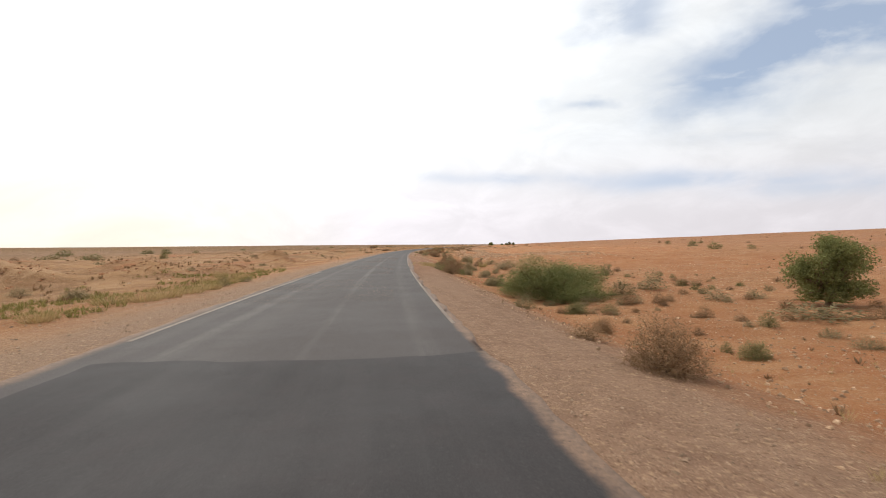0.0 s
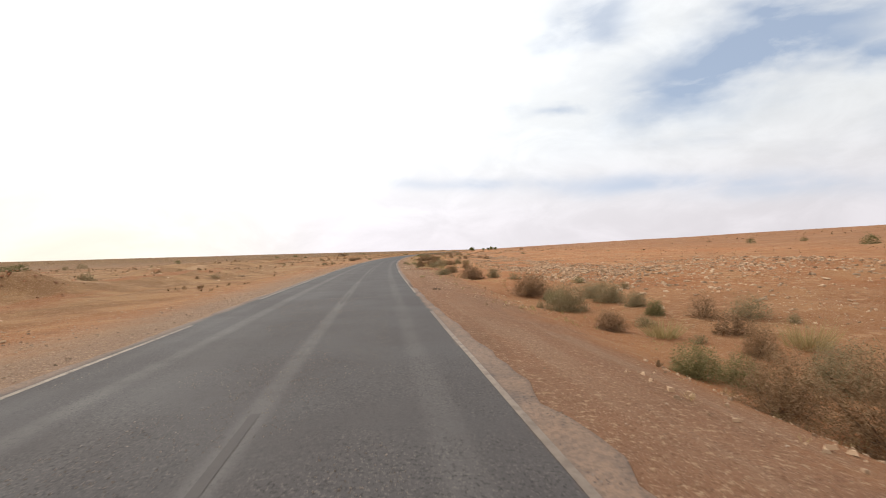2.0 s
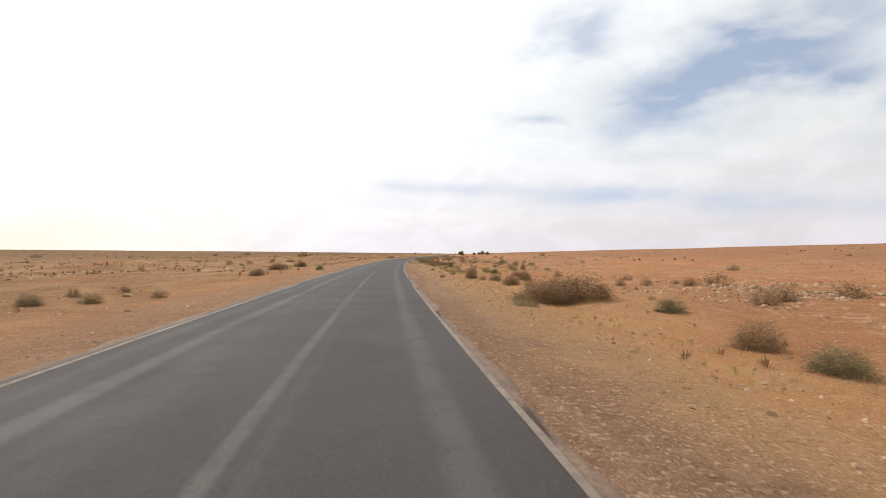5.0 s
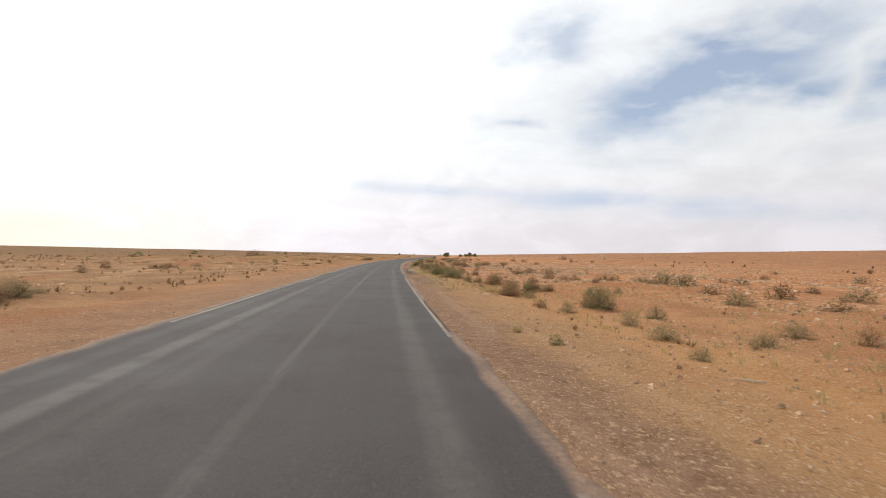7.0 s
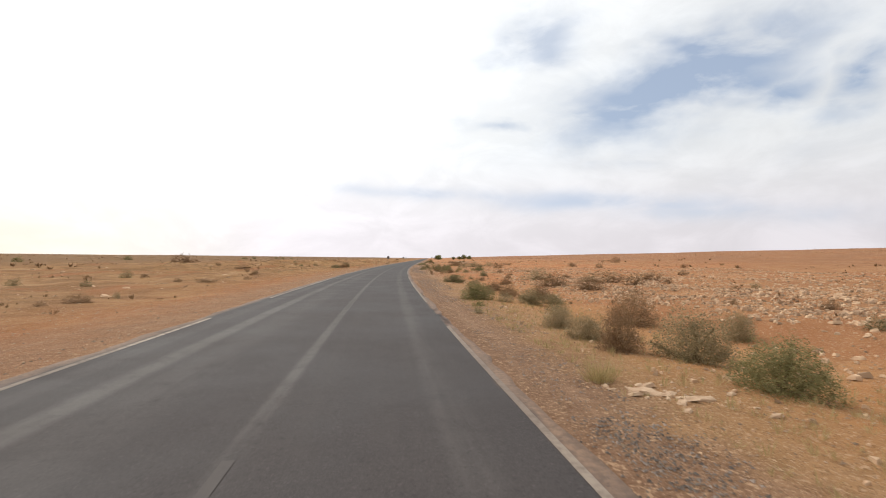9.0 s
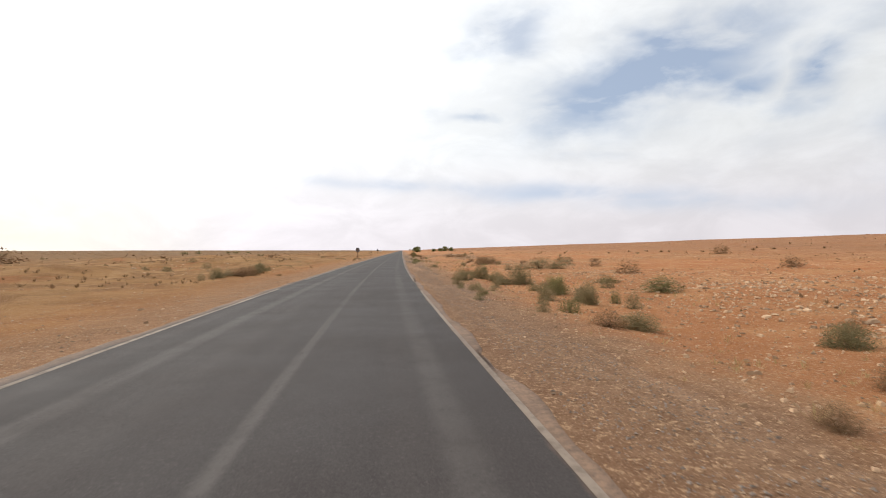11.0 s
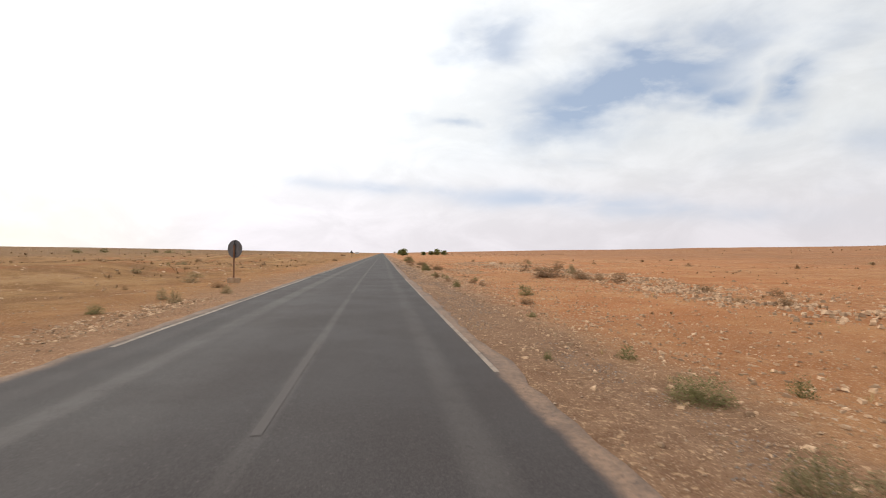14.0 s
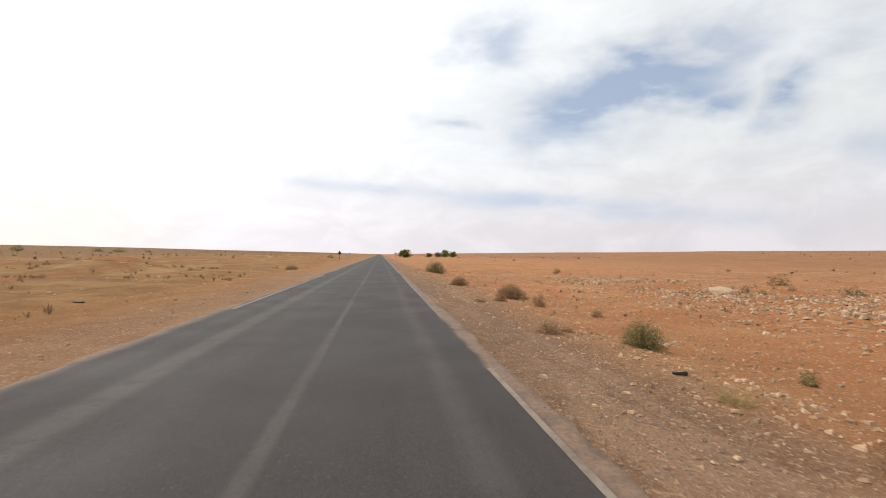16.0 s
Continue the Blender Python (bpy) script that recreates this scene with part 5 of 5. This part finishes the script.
scatter("stone_drift", "broken stones in a band on red soil", STONES, 1700, 26, lambda g, c: (g.uniform(368, 378, c), 6.5 + 1.6 * g.rand(c) + 0.16 * g.uniform(0, 14, c)), lambda g, m: 0.03 + 0.11 * g.rand(m) ** 2.5, 0.55, blocks=4)
scatter("stone_drift", "broken stones in a band on red soil", STONES, 2200, 27, lambda g, c: (388 + 5 * g.randn(c), 9 + 16 * g.rand(c)), lambda g, m: 0.04 + 0.13 * g.rand(m) ** 2.5, 0.45, blocks=4)
scatter("stone_drift", "bright pale stone flakes over open soil", STONES, 6500, 43, windrow(174, 216, 20.0, 0.12, 4.5), lambda g, m: 0.04 + 0.16 * g.rand(m) ** 2.4, 0.5, blocks=4)
scatter("verge_pebbles", "small pale stones crowded along the verge", STONES, 15000, 44, lambda g, c: (g.uniform(326, 400, c), 4.6 + 1.3 * g.randn(c)), lambda g, m: 0.012 + 0.03 * g.rand(m) ** 2.4, 0.6, True)
scatter("verge_pebbles", "small pale stones crowded along the verge", STONES, 9000, 45, lambda g, c: (g.uniform(150, 200, c), 2.6 + 5.0 * g.rand(c)), lambda g, m: 0.012 + 0.026 * g.rand(m) ** 2.4, 0.6, True)
scatter("stone_drift", "pale rubble strewn along the road edge", STONES, 900, 9, lambda g, c: (334.5 + 8 * g.rand(c), -5.3 - 1.3 * g.rand(c) ** 1.5), lambda g, m: 0.02 + 0.09 * g.rand(m) ** 2.5, 0.4, blocks=4)
scatter("stone_drift", "pale angular stones strewn over the soil", STONES, 40000, 4, banded(3.0, 16, -0.35, 23), lambda g, m: 0.022 + 0.075 * g.rand(m) ** 2.8, 0.6, blocks=3)
scatter("stone_band", "pale broken stones heaped in a long band", STONES, 9000, 31, windrow(72, 136, 13.0, 0.055, 1.9), lambda g, m: 0.04 + 0.17 * g.rand(m) ** 2.4, 0.6, blocks=4)
scatter("stone_band", "pale broken stones heaped in a long band", STONES, 8000, 32, windrow(190, 248, 14.0, 0.0, 3.4), lambda g, m: 0.04 + 0.16 * g.rand(m) ** 2.4, 0.6, blocks=4)
scatter("stone_band", "pale broken stones heaped in a long band", STONES, 4200, 33, windrow(262, 330, 13.5, 0.01, 2.6), lambda g, m: 0.03 + 0.10 * g.rand(m) ** 2.6, 0.6, blocks=4)
scatter("stone_band", "pale broken stones heaped in a long band", STONES, 9000, 34, windrow(334, 410, 14.2, 0.02, 1.5), lambda g, m: 0.04 + 0.17 * g.rand(m) ** 2.4, 0.6, blocks=4)
scatter("rock_ledges", "pale flat rock ledges showing through dusty ground", STONES, 900, 35, banded(-46, -11, 0.25, 27), lambda g, m: 0.12 + 0.3 * g.rand(m) ** 2.5, 0.3, blocks=5)
scatter("stone_drift", "pale stones strewn over dusty ground", STONES, 11000, 5, banded(-45, -5.0, 0.0, 25), lambda g, m: 0.03 + 0.13 * g.rand(m) ** 3.5, 0.45, blocks=3)
def strewn(rng, count):
    s, n = rng.uniform(13, 62, count * 2), rng.uniform(-3.9, 0.2, count * 2)
    ok = np.nonzero(waves(s, n * 3, 5, 61) + 0.5 * waves(s, n, 1.0, 62) > -0.05)[0][:count]
    return s[ok], n[ok]


GREY_GRAVEL = simple_material("grey_road_gravel", (0.25, 0.195, 0.158), (0.36, 0.285, 0.232), 6, 0.9, 0.3, 0.005, islands=0.6, dim=0.4)
scatter("road_grit", "loose pale grit strewn on worn asphalt", GREY_GRAVEL, 21000, 25, strewn, lambda g, m: 0.007 + 0.016 * g.rand(m) ** 2, 0.6, True, bed=road_z)


def spilt(rng, count):
    """Grey road gravel swept to the edge in patches."""
    s, n = rng.uniform(186, 400, count * 3), 1.65 + 1.5 * rng.rand(count * 3) ** 0.9
    ok = np.nonzero(waves(s, n * 4, 6.5, 51) + 0.4 * waves(s, n, 1.2, 52) > 0.0)[0][:count]
    return s[ok], n[ok]


DARK_GRAVEL = simple_material("dark_road_gravel", (0.15, 0.118, 0.098), (0.32, 0.255, 0.205), 6, 0.9, 0.3, 0.005, islands=0.5)
scatter("spilt_gravel", "dark grey road chippings in a strip by the asphalt", DARK_GRAVEL, 6000, 42, lambda g, c: (g.uniform(198, 213, c), 1.95 + 0.2 * g.randn(c)), lambda g, m: 0.014 + 0.028 * g.rand(m) ** 2, 0.6, True)
scatter("spilt_gravel", "grey road gravel swept to the asphalt edge", GREY_GRAVEL, 42000, 19, spilt, lambda g, m: 0.011 + 0.028 * g.rand(m) ** 2.5, 0.6, True)


def splinters(rng, count):
    a = np.array(SLAB_SPOTS)[rng.randint(0, len(SLAB_SPOTS), count)]
    return a[:, 0] + (a[:, 2] * 0.5 + 0.1) * rng.randn(count), a[:, 1] + (a[:, 2] * 0.5 + 0.1) * rng.randn(count)


scatter("slab_splinters", "pale limestone splinters round the slabs", LIME, 380, 20, splinters, lambda g, m: 0.03 + 0.15 * g.rand(m) ** 2.5, 0.3, blocks=4)


def heaps(rng, count):
    pick = rng.randint(0, len(MOUNDS), count)
    a = np.array(MOUNDS)[pick]
    return a[:, 0] + a[:, 2] * 0.75 * rng.randn(count), a[:, 1] + a[:, 3] * 0.75 * rng.randn(count)


scatter("spoil_rubble", "broken red rock on low spoil heaps", RED_ROCK, 2400, 8, heaps, lambda g, m: 0.03 + 0.15 * g.rand(m) ** 3, 0.5, blocks=4)
scatter("red_rubble", "broken red rock rubble beside the road", RED_ROCK, 2600, 6, rubble, lambda g, m: 0.025 + 0.12 * g.rand(m) ** 3, 0.3, blocks=4)


# ---- weeds too small to count ----
def weeds(name, label, mat, count, seed, pick, size, blades, wide):
    rng = np.random.RandomState(seed)
    s, n = pick(rng, count)
    x, y = spot(s, n)
    z = ground_z(s, n)
    m = len(s)
    h = size(rng, m)
    a = rng.uniform(0, 2 * math.pi, (m, blades))
    lean = rng.uniform(0.05, 1.0, (m, blades))
    rad = 0.35 * rng.rand(m, blades)
    hh = h[:, None] * rng.uniform(0.5, 1.1, (m, blades))
    base = np.stack((x[:, None] + np.cos(a) * rad * h[:, None], y[:, None] + np.sin(a) * rad * h[:, None], np.broadcast_to(z[:, None] - 0.01, a.shape)), -1)
    tip = base + np.stack((np.cos(a) * lean * hh, np.sin(a) * lean * hh, hh * np.sqrt(1.05 - lean ** 2 * 0.8)), -1)
    side = np.stack((-np.sin(a), np.cos(a), 0 * a), -1) * (hh * wide)[..., None]
    v = np.stack((base, (base + tip) / 2 + side, tip, (base + tip) / 2 - side), 2).reshape(-1, 3)
    f = np.arange(len(v)).reshape(-1, 4)
    return tagged(new(name, mesh_from(name, v, f, mat)), label, "weeds", kind="stuff")


weeds("dry_weeds", "low dry weeds dotted over stony soil", LEAF["dry"], 4600, 11, banded(4, 70, -0.1, 31), lambda g, m: 0.04 + 0.15 * g.rand(m) ** 2, 14, 0.10)
weeds("dry_weeds", "low grey weeds dotted over dusty soil", LEAF["dry"], 6500, 12, banded(-75, -9, 0.32, 33), lambda g, m: 0.06 + 0.26 * g.rand(m) ** 2, 14, 0.10)
weeds("straw_grass", "thin straw-coloured grass on the verge", LEAF["straw"], 2200, 13, banded(3.0, 11, 0.05, 35), lambda g, m: 0.06 + 0.15 * g.rand(m) ** 2, 16, 0.03)


weeds("straw_grass", "thin straw-coloured grass between stone slabs", LEAF["straw"], 3000, 17, lambda g, c: (g.uniform(182, 226, c), 2.5 + 3.8 * g.rand(c) ** 1.2), lambda g, m: 0.04 + 0.13 * g.rand(m) ** 2, 12, 0.03)


weeds("straw_grass", "thin straw-coloured grass on the verge", LEAF["straw"], 2600, 23, lambda g, c: (g.uniform(88, 150, c), 3.2 + 9 * g.rand(c) ** 1.2), lambda g, m: 0.05 + 0.15 * g.rand(m) ** 2, 12, 0.03)
weeds("straw_grass", "pale straw grass along the top of a bank", LEAF["straw"], 700, 24, lambda g, c: (g.uniform(36, 44, c), 3.3 + 0.7 * g.randn(c)), lambda g, m: 0.04 + 0.14 * g.rand(m) ** 1.6, 16, 0.025)
weeds("straw_grass", "golden dry grass among low shrubs", LEAF["straw"], 2600, 21, lambda g, c: (g.uniform(152, 192, c), 5.0 + 12 * g.rand(c) ** 1.1), lambda g, m: 0.05 + 0.18 * g.rand(m) ** 2, 13, 0.03)


def plain(rng, count):
    side = np.where(rng.rand(count * 3) < 0.55, -1, 1)
    s, n = rng.uniform(0, 1100, count * 3), side * (40 + 460 * rng.rand(count * 3) ** 1.4)
    ok = np.nonzero(waves(s, n, 45, 81) + 0.6 * waves(s, n, 14, 82) > 0.15)[0][:count]
    return s[ok], n[ok]


weeds("plain_scrub", "sparse dark scrub over the far plain", LEAF["dry"], 4200, 15, plain, lambda g, m: 0.15 + 0.5 * g.rand(m) ** 2, 12, 0.24)


def green_strip(rng, count):
    s, n = rng.uniform(2, 34, count * 3), -7.2 - 7.0 * rng.rand(count * 3) ** 1.2
    ok = np.nonzero(waves(s, n, 2.6, 41) + 0.5 * waves(s, n, 1.1, 42) > -0.05)[0][:count]
    return s[ok], n[ok]


def green_hollow(rng, count):
    s, n = rng.uniform(262, 330, count * 3), -11 - 20.0 * rng.rand(count * 3)
    ok = np.nonzero(waves(s, n, 7, 43) + 0.7 * waves(s, n, 1.6, 44) > 0.55)[0][:count]
    return s[ok], n[ok]


weeds("green_weeds", "yellow-green weeds in a strip by the road", leaf_material("yellow_green_weeds", ((0.25, 0.225, 0.075), (0.30, 0.25, 0.09))), 1500, 14, green_strip, lambda g, m: 0.06 + 0.16 * g.rand(m) ** 1.6, 22, 0.06)
weeds("grey_weeds", "grey-green weeds in a shallow hollow", LEAF["grey"], 1800, 16, green_hollow, lambda g, m: 0.04 + 0.13 * g.rand(m) ** 1.8, 20, 0.05)


# ---- far shrubs along both skylines ----
for s, n, w, h, kind in ((404, -115, 3.6, 1.9, "green"), (525, -115, 4.2, 1.6, "green"), (586, -114, 3.6, 1.5, "green"), (545, -116, 4.0, 2.2, "green"), (600, -113, 5.2, 1.7, "green"), (631, -115, 3.0, 1.4, "green"),
                         (148, 78, 2.0, 1.3, "green"), (140, 84, 1.5, 0.9, "green"), (190, 92, 1.6, 0.8, "dry"), (330, -96, 3.0, 1.4, "green"), (250, -104, 3.2, 1.2, "green"), (160, -90, 5.0, 1.6, "green"), (120, -84, 4.5, 1.8, "green")):
    shrub(kind, s, n, w, h, plant_rng.choice(LIGHT[kind]), "dark shrub far off on the desert plain")
for k in range(90):
    s, n, size = plant_rng.uniform(20, 620), plant_rng.choice((-1, 1)) * plant_rng.uniform(24, 105), plant_rng.uniform(0.4, 1.1)
    shrub(plant_rng.choice(("grey", "dry", "dry")), s, n, size, size * 0.5, label="small shrub far off on the plain")


# ---- trees near the vanishing point ----
def tree_meshes(seed, leaves, leaf=1.0):
    rng = random.Random(seed)
    tv, tf, lv, lf = [], [], [], []
    tube([Vector((0, 0, -0.1)), Vector((0.02, 0, 0.15)), Vector((0, 0.02, 0.35))], [0.05, 0.04, 0.03], 7, tv, tf)
    clumps = []
    many = 11 if leaf == 1.0 else 44
    for k in range(many):
        a, r = k * 2.4, rng.uniform(0.1, 0.40)
        c = Vector((math.cos(a) * r, math.sin(a) * r, 0.72 - 0.9 * r * r * 2 + rng.uniform(-0.1, 0.06)))
        if leaf < 1:
            # a bushy crown that reaches almost to the soil
            c.z, a = 0.12 + 0.72 * (k + 0.5) / many, rng.uniform(0, 6.28)
            wide = 0.36 * math.sqrt(max(0.1, 1 - ((c.z - 0.42) / 0.52) ** 2)) * rng.uniform(0.3, 1.1)
            c.x, c.y = math.cos(a) * wide, math.sin(a) * wide
        clumps.append((c, rng.uniform(0.10, 0.17)))
        tube([Vector((0, 0.02, 0.3)), Vector((0, 0.02, 0.32)).lerp(c, 0.5) + Vector((0, 0, -0.05)), c], [0.024, 0.015, 0.005], 5, tv, tf)
    for k in range(leaves):
        c, r = clumps[k % many]
        p = c + rand_dir(rng) * r * rng.uniform(0.5, 1.15)
        p.z = max(p.z, 0.08)
        d = (rand_dir(rng) + Vector((0, 0, 0.3))).normalized()
        blade(p, d, d.cross(rand_dir(rng)).normalized(), 0.075 * leaf * rng.uniform(0.6, 1.3), 0.022 * leaf ** 1.6, lv, lf)
    return mesh_from("trunk", tv, tf, BARK), mesh_from("crown", lv, lf, LEAF["deep"])


def tree(s, n, w, h, seed, label):
    base = tagged(new("tree"), label, "tree", "trees beside the road")
    base.matrix_basis = Matrix.LocRotScale(at(s, n), None, Vector((w, w, h)))
    for me in tree_meshes(seed, 3000 if s > 100 else 15000, 0.95 if s > 100 else 0.55):
        ob = new(me.name.split(".")[0], me)
        ob.parent = base


tree(627, 12.5, 9.0, 4.6, 1, "broad domed dark tree near the road ahead")
tree(18.8, 18.8, 3.4, 3.2, 6, "small spreading dark green tree in a hollow")
tree(640, 36, 6.0, 4.4, 2, "dark spreading tree far off on the plain")
tree(645, 41, 5.0, 3.4, 3, "dark low tree far off on the plain")
tree(642, 32, 4.0, 3.0, 4, "dark low tree far off on the plain")
tree(638, 26.5, 4.2, 2.6, 5, "small dark tree far off on the plain")


# ---- road signs, seen from behind ----
def rounded_plate(outline, thick, rim):
    """A thin upright plate with a folded rim; outline as (x, z) points."""
    bm = bmesh.new()
    rings = []
    for y, k in ((thick, 0.94), (0, 0.94), (0, 1.0), (thick + rim, 1.0)):
        rings.append([bm.verts.new((x * k, y, z * k)) for x, z in outline])
    for a, b in zip(rings[1:], rings[2:]):
        for i in range(len(outline)):
            j = (i + 1) % len(outline)
            bm.faces.new((a[i], a[j], b[j], b[i]))
    for i in range(len(outline)):
        j = (i + 1) % len(outline)
        bm.faces.new((rings[0][i], rings[0][j], rings[3][j], rings[3][i]))
    bm.faces.new(rings[0])
    bm.faces.new(list(reversed(rings[1])))
    bmesh.ops.recalc_face_normals(bm, faces=bm.faces)
    return bm


def box(cx, cy, cz, sx, sy, sz, bevel=0.0):
    bm = bmesh.new()
    bmesh.ops.create_cube(bm, size=1)
    for v in bm.verts:
        v.co = Vector((cx + v.co.x * sx, cy + v.co.y * sy, cz + v.co.z * sz))
    if bevel:
        bmesh.ops.bevel(bm, geom=list(bm.edges), offset=bevel, segments=2, affect="EDGES")
    return bm


def moved(bm, x, y, z):
    bmesh.ops.translate(bm, verts=bm.verts, vec=(x, y, z))
    return bm


def road_sign(s, n, turn, outline, centre, size, plate_mat, label, footing=True, pole_mat=None):
    base = tagged(new("road_sign"), label, "road sign", "road signs")
    base.matrix_basis = Matrix.LocRotScale(at(s, n), Euler((0, 0, radians(turn))), None)
    part("plate", moved(rounded_plate([(x * size, z * size) for x, z in outline], 0.012, 0.02), 0, 0.05, centre), plate_mat, base)
    bar = part("post", box(0, 0, (centre + size * 0.4) / 2, 0.075, 0.045, centre + size * 0.4, 0.006), pole_mat or RUST, base)
    for dz in (-0.45, 0.45):
        part("bracket", box(0, 0.03, centre + dz * size, 0.20, 0.03, 0.045, 0.004), SIGN_DARK, base)
    part("back_rib", box(0, 0.036, centre, 0.05, 0.022, size * 1.8, 0.004), SIGN_DARK, base)
    if footing:
        bm = box(0, 0, 0.09, 0.54, 0.40, 0.30, 0.025)
        for v in bm.verts:
            v.co += Vector((noise.noise(v.co * 7) * 0.02, noise.noise(v.co * 7 + Vector((5, 0, 0))) * 0.02, noise.noise(v.co * 6 + Vector((0, 9, 0))) * 0.015))
        part("footing", bm, CONCRETE, base, "sandy concrete block")
    return base


ROUND = [(math.cos(2 * math.pi * k / 40), math.sin(2 * math.pi * k / 40)) for k in range(40)]
TRIANGLE = [(-1.0, -0.62), (-0.9, -0.7), (0.9, -0.7), (1.0, -0.62), (0.08, 0.98), (-0.08, 0.98)]
BOARD = [(-1, -0.45), (1, -0.45), (1, 0.45), (-1, 0.45)]
road_sign(352.0, -7.42, -27, ROUND, 1.73, 0.46, SIGN_GREY, "round traffic sign seen from behind on a rusty post")
road_sign(512, -11.5, 4, TRIANGLE, 2.0, 0.62, SIGN_DARK, "triangular warning sign on a post, dark from behind")
road_sign(600, -14, 0, BOARD, 1.5, 1.0, PALE_SIGN, "pale low direction board far along the road", False)
road_sign(600, 7.0, 0, ROUND, 1.9, 0.6, PALE_SIGN, "pale round sign facing traffic far along the road", False)

# ---- scraps on the verge ----
def scrap(name, s, n, lx, ly, lz, turn, mat, label, category):
    bm = box(0, 0, 0, lx, ly, lz, min(lx, ly, lz) * 0.2)
    bmesh.ops.subdivide_edges(bm, edges=list(bm.edges), cuts=2, use_grid_fill=True)
    for v in bm.verts:
        v.co += Vector((0, noise.noise(v.co * 6 + Vector((s, 0, 0))) * ly * 0.8, noise.noise(v.co * 9 + Vector((0, s, 0))) * lz * 0.5))
    me = bpy.data.meshes.new(name)
    bm.to_mesh(me)
    bm.free()
    me.materials.append(mat)
    ob = tagged(new(name, me), label, category)
    ob.matrix_basis = Matrix.LocRotScale(at(s, n, lz * 0.35), Euler((0, 0, radians(turn))), None)


scrap("wood_scrap", 64.4, 2.2, 0.30, 0.045, 0.04, 5, CHAR, "dark broken piece of wood on the shoulder", "wood scrap")
scrap("wood_scrap", 379.9, 4.1, 0.20, 0.06, 0.05, -15, CHAR, "dark broken piece of wood among stones", "wood scrap")
scrap("wood_scrap", 392.0, -10.5, 0.32, 0.06, 0.05, 20, CHAR, "dark broken piece of wood on dusty ground", "wood scrap")
scrap("branch", 168.2, 5.0, 0.55, 0.03, 0.03, -25, STICK, "bleached dry branch lying on the soil", "branch")
scrap("litter", 154.9, 5.4, 0.20, 0.12, 0.07, 20, LITTER, "crumpled white plastic litter on the verge", "litter")
scrap("litter", 152.9, 5.0, 0.13, 0.09, 0.06, 60, LITTER, "crumpled white plastic litter on the verge", "litter")
scrap("litter", 273.8, 6.9, 0.10, 0.08, 0.15, 30, LITTER, "crumpled white plastic litter on the verge", "litter")
